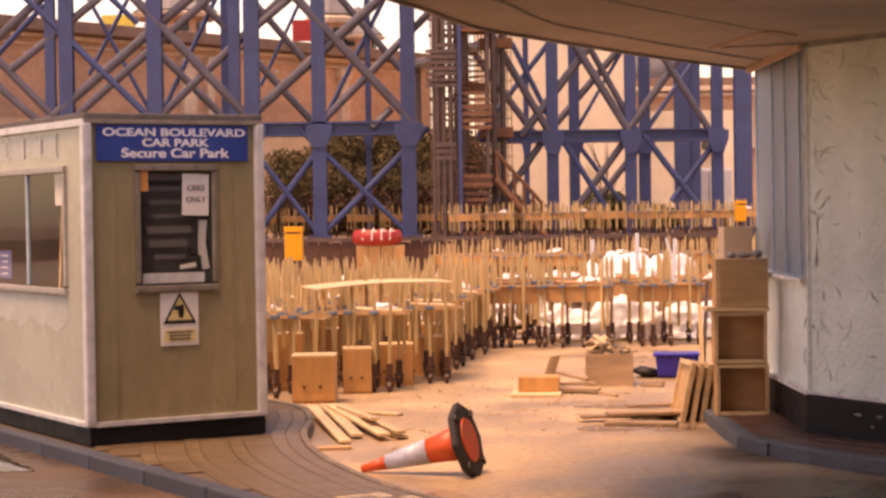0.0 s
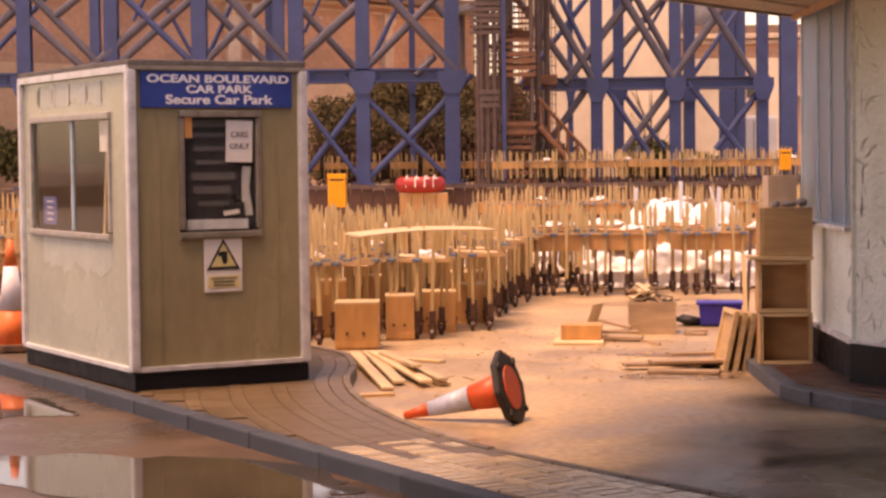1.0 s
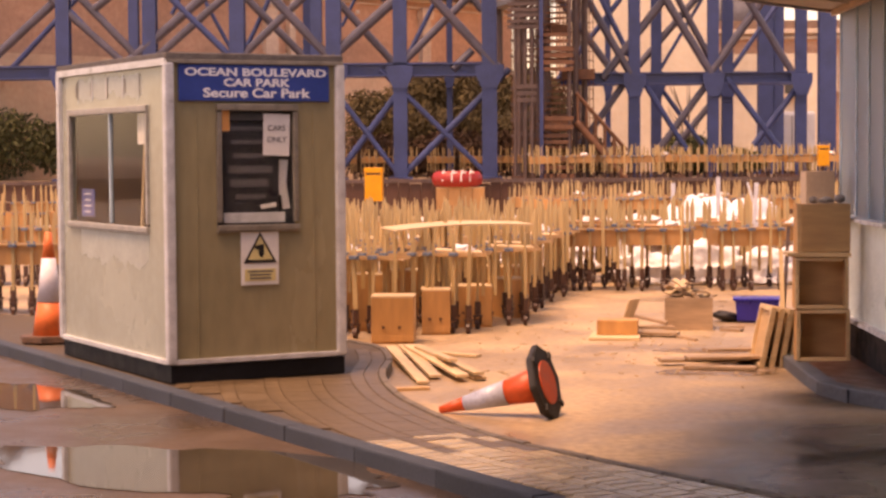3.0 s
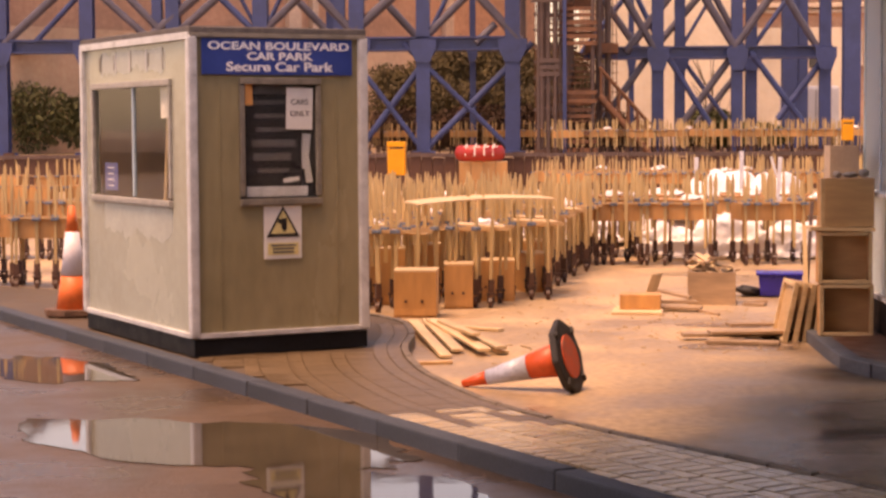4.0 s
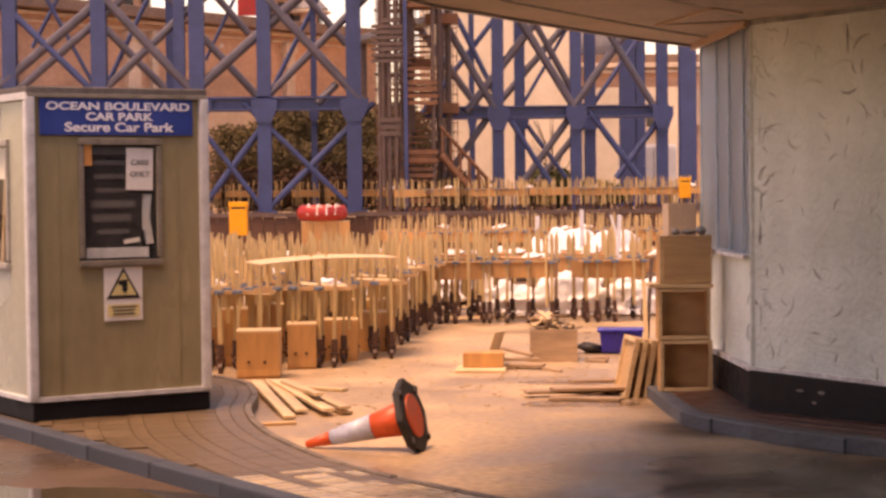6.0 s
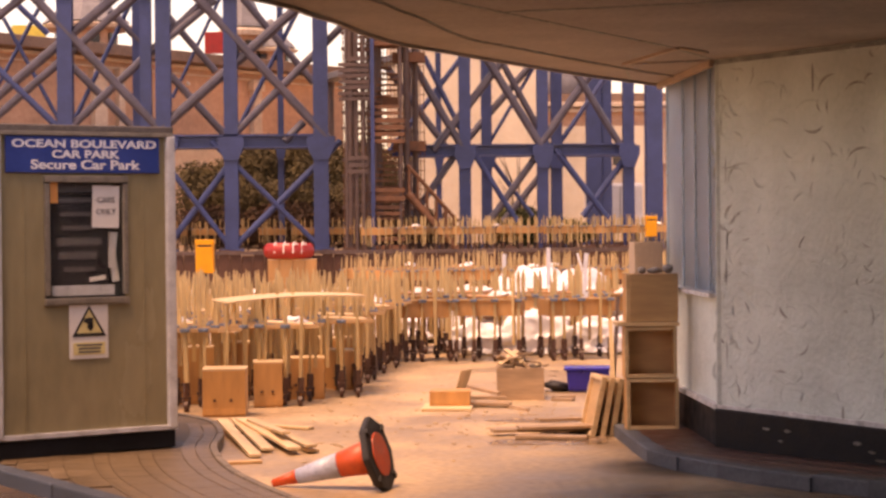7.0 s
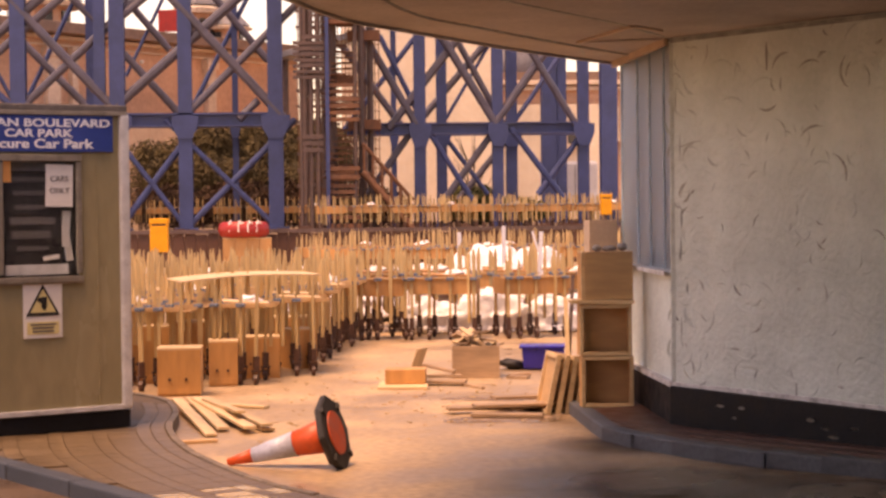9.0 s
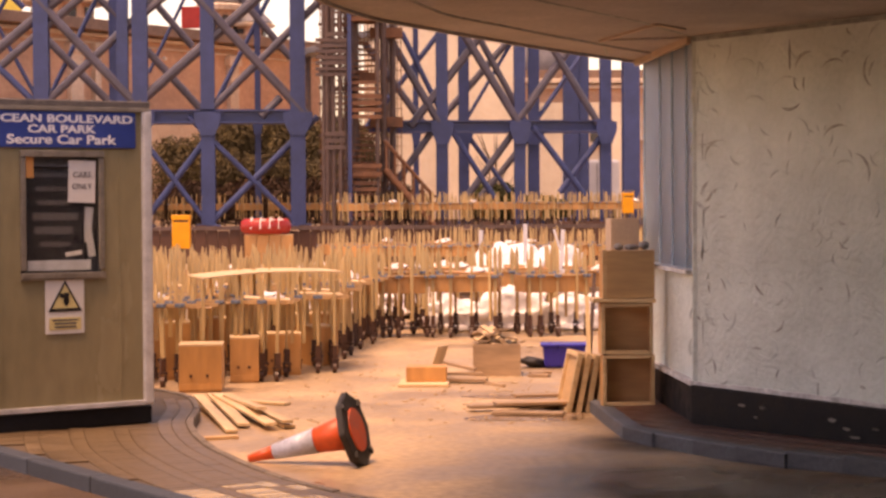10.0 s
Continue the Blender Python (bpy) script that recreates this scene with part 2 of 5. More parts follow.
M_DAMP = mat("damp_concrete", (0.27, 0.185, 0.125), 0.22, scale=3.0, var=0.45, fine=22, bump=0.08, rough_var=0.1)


# ---------------------------------------------------------------- building helpers
def boxes(bm, *items):
    """Each item: centre xyz, size xyz and, if turned, degrees about z (or three angles)."""
    for it in items:
        (x, y, z), (sx, sy, sz) = it[0], it[1]
        r = it[2] if len(it) > 2 else 0
        r = r if isinstance(r, tuple) else (0, 0, r)
        bmesh.ops.create_cube(bm, size=1, matrix=pose(x, y, z, *r) @ Matrix.Diagonal((sx, sy, sz, 1)))
    return bm


def box(*items, bevel=0.0):
    bm = boxes(bmesh.new(), *items)
    if bevel:
        bmesh.ops.bevel(bm, geom=bm.edges[:], offset=bevel, segments=2, affect="EDGES", profile=0.6)
    return bm


def rod(a, b, r, r2=None, sides=8, bm=None):
    bm = bm or bmesh.new()
    a, b = Vector(a), Vector(b)
    d = b - a
    m = Matrix.Translation((a + b) / 2) @ d.to_track_quat("Z", "Y").to_matrix().to_4x4()
    bmesh.ops.create_cone(bm, cap_ends=True, segments=sides, radius1=r, radius2=r if r2 is None else r2, depth=d.length, matrix=m)
    return bm


def prism(points, z0, z1, bm=None):
    bm = bm or bmesh.new()
    lo = [bm.verts.new((x, y, z0)) for x, y in points]
    hi = [bm.verts.new((x, y, z1)) for x, y in points]
    n = len(points)
    bm.faces.new(hi)
    bm.faces.new(lo[::-1])
    for i in range(n):
        bm.faces.new((lo[i], lo[(i + 1) % n], hi[(i + 1) % n], hi[i]))
    bmesh.ops.recalc_face_normals(bm, faces=bm.faces[:])
    return bm


def lathe(profile, sides=24, bm=None):
    """A turned shape from radius and height pairs."""
    bm = bm or bmesh.new()
    rings = []
    for r, z in profile:
        rings.append([bm.verts.new((r * math.cos(6.28319 * k / sides), r * math.sin(6.28319 * k / sides), z)) for k in range(sides)])
    for a, b in zip(rings, rings[1:]):
        for k in range(sides):
            bm.faces.new((a[k], a[(k + 1) % sides], b[(k + 1) % sides], b[k]))
    bm.faces.new(rings[0][::-1])
    bm.faces.new(rings[-1])
    bmesh.ops.recalc_face_normals(bm, faces=bm.faces[:])
    return bm


def to_mesh(name, bm, material, smooth=False):
    me = bpy.data.meshes.new(name)
    bm.to_mesh(me)
    bm.free()
    me.materials.append(material)
    if smooth:
        for f in me.polygons:
            f.use_smooth = len(f.vertices) < 5
    return me


def part(name, bm, material, parent, label="", smooth=False):
    ob = new(name, bm if isinstance(bm, bpy.types.Mesh) else to_mesh(name, bm, material, smooth))
    ob.parent = parent
    return tagged(ob, label)


def thing(name, m, label, category, group=""):
    ob = new(name)
    ob.empty_display_size = 0.2
    ob.matrix_world = m
    return tagged(ob, label, category, group)


def solid(name, bm, material, label, category, m=None, group="", kind="", smooth=False):
    ob = new(name, to_mesh(name, bm, material, smooth))
    if m:
        ob.matrix_world = m
    return tagged(ob, label, category, group, kind)


def lettering(name, words, size, m, material, parent, stretch=1.0, bold=0.0):
    cu = bpy.data.curves.new(name, "FONT")
    cu.body, cu.size, cu.align_x, cu.align_y, cu.extrude, cu.offset = words, size, "CENTER", "CENTER", 0.002, bold
    tmp = bpy.data.objects.new(name, cu)
    me = bpy.data.meshes.new_from_object(tmp)
    bpy.data.objects.remove(tmp)
    me.transform(m @ Matrix.Diagonal((stretch, 1, 1, 1)))
    for piece in islands(me):
        part(name, piece, material, parent)


def spline(points, steps=8):
    """A smooth line through the points."""
    out = []
    p = [Vector(q) for q in points]
    for i in range(len(p) - 1):
        a, b, c, d = p[max(i - 1, 0)], p[i], p[i + 1], p[min(i + 2, len(p) - 1)]
        for k in range(steps):
            t = k / steps
            out.append(0.5 * ((2 * b) + (c - a) * t + (2 * a - 5 * b + 4 * c - d) * t * t + (3 * b - a - 3 * c + d) * t ** 3))
    return out + [p[-1]]


# ---------------------------------------------------------------- ground, road, pavement
def rise(x):
    """How much the yard climbs towards the plaster building."""
    return 0.06 * min(max(x - 2.45, 0.0), 3.0)


def ground_sheet():
    bm = bmesh.new()
    xs = [-1500, -60, -20, 0, 2.45, 3, 3.6, 4.4, 5.45, 20, 60, 1500]
    ys = [-1000, -40, 0, 8, 10, 12, 14, 16, 20, 40, 80, 2000]
    grid = [[bm.verts.new((x, y, rise(x) if 7 < y < 16.5 and x < 20 else 0.0)) for x in xs] for y in ys]
    for a, b in zip(grid, grid[1:]):
        for i in range(len(xs) - 1):
            bm.faces.new((a[i], a[i + 1], b[i + 1], b[i]))
    return bm


solid("ground", ground_sheet(), M_YARD, "sandy damp concrete yard with worn stains", "ground", kind="structure")

KERB_A, KERB_B = Vector((-8.4, 22.55)), Vector((3.6, 2.9))  # the pavement's road edge
KDIR = (KERB_B - KERB_A).normalized()
KSIDE = Vector((KDIR.y, -KDIR.x))  # towards the road
if KSIDE.x > 0:
    KSIDE = -KSIDE
far_road = [KERB_A + KSIDE * 0.0, KERB_B, KERB_B + Vector((0, -12)), Vector((-40, -9)), Vector((-40, 30)), KERB_A + Vector((-6, 6))]
solid("road", prism([tuple(p) for p in far_road], -0.3, 0.004), M_ROAD, "wet brown tarmac road with puddles and mud", "road", kind="structure")

INNER = spline([(3.9, 4.9), (1.357, 8.464), (0.929, 9.064), (0.154, 10.147), (-0.315, 10.987), (-0.655, 11.903), (-0.867, 12.706), (-1.014, 13.70), (-1.05, 14.86), (-1.3, 15.9), (-2.2, 17.0), (-3.8, 18.2), (-6.0, 19.6)], 6)
outline = [tuple(KERB_A), tuple(KERB_B)] + [tuple(p) for p in INNER]
pavement = solid("pavement", prism(outline, -0.2, 0.077), M_PAVE, "brown raised pavement with a curved edge", "pavement", kind="structure")

def islands(me):
    """The loose pieces of a mesh, each as a bmesh."""
    bm = bmesh.new()
    bm.from_mesh(me)
    seen, out = set(), []
    for v in bm.verts:
        if v in seen:
            continue
        stack, group = [v], set()
        while stack:
            w = stack.pop()
            if w in group:
                continue
            group.add(w)
            stack.extend(e.other_vert(w) for e in w.link_edges)
        seen |= group
        piece = bmesh.new()
        twin = {w: piece.verts.new(w.co) for w in group}
        for f in bm.faces:
            if f.verts[0] in group:
                piece.faces.new([twin[w] for w in f.verts])
        out.append(piece)
    bm.free()
    return out


# ---------------------------------------------------------------- building with the canopy
CEIL = 2.755
W0, W1 = Vector((2.495, 13.25)), Vector((3.475, 11.40))  # the cut corner of the wall
wdir = (W1 - W0).normalized()
wnrm = Vector((wdir.y, -wdir.x))  # out of the wall, towards the street
side_far = Vector((2.485, 15.50))


def wall_frame(origin, along, z=0.0):
    """x along the wall, y into it, z up."""
    return Matrix(((along.x, -along.y, 0, origin.x), (along.y, along.x, 0, origin.y), (0, 0, 1, z), (0, 0, 0, 1)))


def blob_flat(x, z, rx, rz, seed, y=-0.0435):
    """A thin ragged chip of paint on the plinth's face."""
    bm = bmesh.new()
    ring = []
    for k in range(14):
        a = 6.28319 * k / 14
        r = 1 + 0.5 * noise.noise(Vector((math.cos(a) * 2 + seed * 5.3, math.sin(a) * 2, 0)))
        ring.append(bm.verts.new((x + rx * r * math.cos(a), y, z + rz * r * math.sin(a))))
    bm.faces.new(ring)
    bmesh.ops.solidify(bm, geom=bm.faces[:], thickness=0.003)
    return bm


FRONT = wall_frame(W0, wdir)
wall_east = solid("wall_east", box(((4.5, 0.2, CEIL / 2 + 0.15), (9.0, 0.4, CEIL - 0.30))), M_RENDER,
                  "grey-green painted wall of swirled rough plaster", "wall", FRONT, kind="structure")
part("plinth", box(((4.5, 0.16, 0.19), (9.0, 0.40, 0.345)), bevel=0.01), M_BLACK, wall_east, "scuffed black painted plinth")
bm = bmesh.new()
random.seed(3)
for k in range(44):
    w = 9.0 / 44
    boxes(bm, ((w * (k + 0.5), 0.185, 0.366 + random.uniform(-0.004, 0.004)), (w, 0.40 + random.uniform(0, 0.012), 0.035 + random.uniform(0, 0.02)), (0, random.uniform(-1.5, 1.5), 0)))
part("plinth_edge", bm, M_WHITE, wall_east, "flaking white painted edge")
# crescents left by the trowel
bm = bmesh.new()
bmg = bmesh.new()
for k in range(230):
    cx, cz = random.uniform(0.05, 4.2) if k % 5 else random.uniform(0.03, 0.3), random.uniform(0.42, 2.7)
    r, a0, span = random.uniform(0.05, 0.17), random.uniform(0, 6.28), random.uniform(0.6, 1.9)
    wdt = random.uniform(0.005, 0.017)
    target = bm if k % 3 else bmg
    prev = None
    steps = 7
    for s in range(steps + 1):
        f = s / steps
        a = a0 + span * f
        h = math.sin(math.pi * f)
        ring = []
        for off, up in ((-wdt, 0.002), (0, -0.001 - 0.0045 * h), (wdt * 0.6, 0.002)):
            rr = r + off * (0.3 + h)
            ring.append(target.verts.new((cx + rr * math.cos(a), up, cz + rr * math.sin(a) * 0.8)))
        if prev:
            target.faces.new((prev[0], prev[1], ring[1], ring[0]))
            target.faces.new((prev[1], prev[2], ring[2], ring[1]))
        prev = ring
tagged(part("trowel_ridges", bm, M_RIDGE, wall_east, "raised crescent trowel marks"), kind="stuff")
tagged(part("trowel_grime", bmg, M_TROWEL, wall_east, "dirt caught in trowel marks"), kind="stuff")
for k in range(8):
    x, z = random.uniform(0.3, 2.6), random.uniform(0.16, 0.28)
    part("scuff", blob_flat(x, z, random.uniform(0.02, 0.06), random.uniform(0.006, 0.016), k), M_STONE, wall_east, "pale scuff on black paint")
part("ceiling_joint", box(((4.5, -0.004, CEIL - 0.02), (9.0, 0.012, 0.03))), M_GRIME, wall_east, "dirty joint under the soffit")
for k in range(9):
    near_corner = k < 6
    x = random.uniform(0.03, 0.16) if near_corner else random.uniform(0.2, 3.2)
    z = random.uniform(0.5, 2.6) if near_corner else random.choice((random.uniform(2.55, 2.78), random.uniform(0.38, 0.5)))
    part("dirt_streak", blob_flat(x, z, random.uniform(0.004, 0.010), random.uniform(0.03, 0.10), k, -0.0035), M_GRIME, wall_east, "dark dirt streak")
# vertical rough corner bead
part("corner_bead", rod((0.0, 0.02, 0.38), (0.0, 0.02, CEIL), 0.035, 0.03, 7), M_RIDGE, wall_east, "worn rounded plaster corner")

sdir = (side_far - W0).normalized()
SIDE = wall_frame(W0, sdir)  # x runs away from the camera; the yard lies at +y
SLEN = (side_far - W0).length
wall_side = solid("wall_side", box(((SLEN / 2, -0.2, 0.725), (SLEN - 0.06, 0.36, 0.79))), M_RENDER, "low plaster wall below a strip window", "wall", SIDE, kind="structure")
part("plinth", box(((SLEN / 2, -0.18, 0.19), (SLEN - 0.02, 0.40, 0.345)), bevel=0.01), M_BLACK, wall_side, "scuffed black painted plinth")
part("plinth_edge", box(((SLEN / 2, -0.18, 0.368), (SLEN - 0.02, 0.41, 0.035))), M_WHITE, wall_side, "flaking white painted edge")
window_1 = solid("window_1", box(((SLEN / 2, -0.04, 1.135), (SLEN - 0.04, 0.20, 0.03), 0)), M_WHITE, "tall strip window with grey-blue blinds behind glass", "window", SIDE, kind="structure")
EDGES = (0.03, 0.42, 0.98, 1.50, SLEN - 0.03)
for u0, u1 in zip(EDGES, EDGES[1:]):
    c, pw = (u0 + u1) / 2, u1 - u0
    glass = part("pane", box(((c, -0.03, 1.95), (pw - 0.05, 0.008, CEIL - 1.16))), M_OBSCURE, window_1)
    glass.visible_shadow = False
    part("blind", box(((c, -0.09, 1.95), (pw - 0.03, 0.02, CEIL - 1.16))), M_BLIND, window_1, "faded grey-blue blind")
for c in EDGES:
    part("mullion", box(((c, -0.04, 1.95), (0.03, 0.05, CEIL - 1.16)), bevel=0.006), M_MULLION, window_1)
solid("wall_back", box(((SLEN - 0.1, -1.9, CEIL / 2), (0.3, 3.6, CEIL))), M_RENDER, "end wall of the plaster building", "wall", SIDE, kind="structure")
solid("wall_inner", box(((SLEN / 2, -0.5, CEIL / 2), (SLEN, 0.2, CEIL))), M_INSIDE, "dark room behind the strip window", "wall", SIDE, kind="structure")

# soffit: its edge swings out over the street from the far end of the side wall
# the last points, unseen, are set wide to shade the floor
EAVE = spline([(2.50, 15.60), (1.78, 14.52), (1.02, 13.20), (0.60, 12.42), (0.30, 11.87), (0.08, 11.2), (-0.17, 10.28), (-0.85, 8.7), (-4.6, 2.0), (-12.0, -10.0)], 6)
canopy = [(p.x, p.y) for p in EAVE] + [(60.0, -10.0), (60.0, 15.60)]
ceiling = solid("ceiling", prism(canopy, CEIL, CEIL + 0.45), M_SOFFIT, "stained beige boarded canopy soffit", "ceiling", kind="structure")
trim_edge = new("trim")
tagged(trim_edge, "painted boards and joints along the canopy edge", "trim", kind="structure")


def ribbon(line, inset, half, z0, z1):
    """A thin band that follows the canopy's edge, inset from it."""
    bm = bmesh.new()
    prev = None
    for a, b, c in zip([line[0]] + line[:-1], line, line[1:] + [line[-1]]):
        u = (c - a).normalized()
        s = Vector((-u.y, u.x))
        ring = [bm.verts.new((*(b + s * (inset + o)), z)) for o, z in ((-half, z0), (half, z0), (half, z1), (-half, z1))]
        if prev:
            for k in range(4):
                bm.faces.new((prev[k], prev[(k + 1) % 4], ring[(k + 1) % 4], ring[k]))
        prev = ring
    bmesh.ops.recalc_face_normals(bm, faces=bm.faces[:])
    return bm


def ceiling_bar(name, a, b, w, drop, material, label=""):
    a, b = Vector(a), Vector(b)
    d = b - a
    c = (a + b) / 2
    part(name, box(((c.x, c.y, CEIL - drop / 2 + 0.002), (d.length, w, drop), math.degrees(math.atan2(d.y, d.x)))), material, trim_edge, label)


eave = [Vector((p.x, p.y)) for p in EAVE]
part("fascia", ribbon(eave, -0.012, 0.012, CEIL - 0.02, CEIL + 0.24), M_SOFFIT, trim_edge, "painted fascia board")
part("cover_strip", ribbon(eave, 0.44, 0.022, CEIL - 0.010, CEIL + 0.002), M_SOFFIT, trim_edge)
part("open_joint", ribbon(eave, 0.468, 0.005, CEIL - 0.004, CEIL + 0.002), M_GRIME, trim_edge, "dark open joint")
ceiling_bar("open_joint", (1.25, 10.98), (1.96, 12.16), 0.016, 0.006, M_GRIME, "dark open joint")
ceiling_bar("open_joint", (0.3, 9.35), (1.25, 10.98), 0.016, 0.006, M_GRIME, "dark open joint")
ceiling_bar("open_joint", (1.96, 12.16), (2.45, 13.2), 0.018, 0.006, M_GRIME, "dark open joint")
ceiling_bar("peeling_strip", (1.89, 13.50), (2.06, 12.26), 0.035, 0.018, M_CARD, "peeling pale cover strip")
ceiling_bar("peeling_strip", (2.06, 12.26), (2.30, 12.62), 0.05, 0.014, M_CARD, "peeling pale cover strip")
ceiling_bar("open_joint", (1.89, 13.52), (2.14, 14.95), 0.014, 0.006, M_GRIME, "dark open joint")
ceiling_bar("cover_strip", (1.90, 13.52), (2.44, 13.28), 0.05, 0.012, M_SOFFIT)
for k in range(6):
    ceiling_bar("open_joint", (0.75 + 0.1 * k, 10.2 - 1.5 * k), (4.6 + 0.1 * k, 8.6 - 1.5 * k), 0.014, 0.006, M_GRIME, "dark open joint")
# cornice strip over the side window
ceiling_bar("cornice", (2.455, 13.24), (2.45, 15.50), 0.03, 0.05, M_CARD, "pale timber strip over the window")

# raised island with a kerb round the wall's foot
ISL = spline([(2.05, 17.0), (1.99, 15.6), (1.99, 14.476), (1.99, 13.679), (2.005, 13.25), (2.065, 12.92), (2.245, 12.50), (2.619, 11.722), (2.875, 11.33), (3.26, 10.76), (4.3, 9.3), (7.2, 5.3)], 5)
ISL_Z = 0.088


def apron():
    """The step: a sheet that climbs with the yard, closed down to the ground."""
    bm = prism([tuple(p) for p in ISL] + [(9.5, 6.5), (3.6, 17.0)], -0.2, ISL_Z)
    for v in bm.verts:
        if v.co.z > 0:
            v.co.z += rise(v.co.x)
    bmesh.ops.triangulate(bm, faces=bm.faces[:])
    return bm


island = solid("pavement_island", apron(), M_QUARRY, "dark red tiled step at the foot of the wall", "pavement", kind="structure")

# street side behind the camera: plain walls added out of view
solid("wall_street", box(((6, -9.0, 2.2), (60, 0.4, 4.4))), M_BEHIND, "plain rendered street wall", "wall", kind="structure")
solid("wall_street_side", box(((14, 1.0, 1.42), (0.4, 19.6, 2.84))), M_BEHIND, "plain rendered wall under the canopy", "wall", kind="structure")

# added unseen wall: cuts low sky light and fills the kiosk glass
solid("wall_street_west", box(((-24, 2.0, 1.6), (0.4, 24, 3.2))), M_BEHIND, "plain unseen wall added across the road to block low sky", "wall", kind="structure")

# ---------------------------------------------------------------- kiosk
BW, BD = 1.285, 2.33
BOOTH = Matrix.Translation((-2.40, 13.13, 0.085)) @ Euler((0, 0, radians(31.2))).to_matrix().to_4x4()
booth = thing("ticket_kiosk", BOOTH, "cream panelled car park ticket kiosk on a black plinth", "kiosk")
t = 0.05
# plinth and shell, with real openings for both windows
part("plinth", box(((BW / 2 + 0.01, BD / 2, 0.06), (BW + 0.03, BD + 0.02, 0.12)), bevel=0.008), M_BLACK, booth, "black skirting plinth")
FX0, FX1, FZ0, FZ1 = 0.345, 0.96, 1.045, 1.91
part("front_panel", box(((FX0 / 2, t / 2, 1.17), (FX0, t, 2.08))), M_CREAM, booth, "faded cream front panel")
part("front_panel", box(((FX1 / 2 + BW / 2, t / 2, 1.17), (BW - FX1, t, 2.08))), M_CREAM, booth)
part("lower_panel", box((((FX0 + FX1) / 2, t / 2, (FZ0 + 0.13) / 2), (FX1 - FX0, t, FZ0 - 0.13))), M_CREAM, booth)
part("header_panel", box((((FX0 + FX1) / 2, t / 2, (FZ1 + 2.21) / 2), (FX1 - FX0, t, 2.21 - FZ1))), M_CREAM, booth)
LY0, LY1, LZ0, LZ1 = 0.38, 2.13, 1.03, 1.91
# the open side takes the paler panel that holds the sky light
part("side_panel", box(((t / 2, (LY0 + t) / 2, 1.17), (t, LY0 - t, 2.08))), M_SKYSIDE, booth, "faded cream side panel with sky light in its colour")
part("side_panel", box(((t / 2, (LY1 + BD) / 2, 1.17), (t, BD - LY1, 2.08))), M_SKYSIDE, booth)
part("lower_panel", box(((t / 2, (LY0 + LY1) / 2, (LZ0 + 0.13) / 2), (t, LY1 - LY0, LZ0 - 0.13))), M_SKYSIDE, booth)
part("header_panel", box(((t / 2, (LY0 + LY1) / 2, (LZ1 + 2.21) / 2), (t, LY1 - LY0, 2.21 - LZ1))), M_SKYSIDE, booth)


def ragged(y0, y1, z0, z1, seed, ragged_top=0.0):
    """A worn paint patch on the side panel with an uneven, dripping lower edge."""
    low, high = [], []
    for k in range(41):
        y = y0 + (y1 - y0) * k / 40
        n1 = noise.noise(Vector((y * 4.0, seed, 0))) + 0.6 * noise.noise(Vector((y * 16.0, seed, 3)))
        low.append((y, z0 + (z1 - z0) * 0.45 * n1))
        high.append((y, z1 + ragged_top * noise.noise(Vector((y * 9.0, seed, 7)))))
    bm = prism(low + high[::-1], -0.0012, 0.001)
    for v in bm.verts:
        y, z, x = v.co
        v.co = (x, y, z)
    bmesh.ops.recalc_face_normals(bm, faces=bm.faces[:])
    return bm


part("paint_patch", ragged(LY0 + 0.02, LY1 - 0.25, LZ0 - 0.24, LZ0 - 0.03, 2.0), M_BARE, booth, "pale scraped patch with old paint drips")
part("paint_patch", ragged(LY0 + 0.12, LY1 - 0.2, 1.985, 2.13, 5.0, 0.03), M_BARE, booth, "pale ghost of a removed sign")
for k in range(5):
    part("glue_streak", box(((-0.003, 0.55 + 0.34 * k, 2.06), (0.004, 0.02, 0.15))), M_TRIM if k % 2 else M_FRAME, booth, "streak of old glue")
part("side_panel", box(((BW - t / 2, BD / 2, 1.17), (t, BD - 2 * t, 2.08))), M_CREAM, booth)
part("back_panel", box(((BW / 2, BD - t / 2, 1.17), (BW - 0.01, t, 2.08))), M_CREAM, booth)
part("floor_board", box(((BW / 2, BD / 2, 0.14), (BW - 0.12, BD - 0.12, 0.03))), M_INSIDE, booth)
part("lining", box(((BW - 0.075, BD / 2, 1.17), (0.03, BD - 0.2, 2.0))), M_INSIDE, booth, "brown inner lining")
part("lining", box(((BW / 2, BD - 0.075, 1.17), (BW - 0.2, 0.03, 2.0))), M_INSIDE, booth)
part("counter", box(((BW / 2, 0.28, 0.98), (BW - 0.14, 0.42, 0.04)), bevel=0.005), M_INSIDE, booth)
part("roof", box(((BW / 2, BD / 2, 2.235), (BW + 0.05, BD + 0.05, 0.05)), bevel=0.01), M_ROOF, booth, "dark felt roof edge")
part("roof_trim", box(((BW / 2, -0.018, 2.20), (BW + 0.04, 0.03, 0.03)), bevel=0.004), M_FRAME, booth)
part("roof_trim", box(((-0.018, BD / 2, 2.195), (0.03, BD + 0.04, 0.05)), bevel=0.004), M_TRIM, booth, "pale aluminium roof trim")
for x, y in ((0, 0), (BW, 0), (0, BD), (BW, BD)):
    part("corner_post", box(((x, y, 1.165), (0.07, 0.07, 2.07)), bevel=0.018), M_TRIM, booth, "dented pale aluminium corner strip")
part("bottom_trim", box(((BW / 2, -0.012, 0.145), (BW - 0.06, 0.03, 0.035)), bevel=0.004), M_TRIM, booth)
part("bottom_trim", box(((-0.012, BD / 2, 0.145), (0.03, BD - 0.06, 0.035)), bevel=0.004), M_TRIM, booth)
# joint strips of the panels
part("joint_strip", box(((0.20, -0.003, 1.0), (0.012, 0.006, 1.75))), M_CREAM, booth)
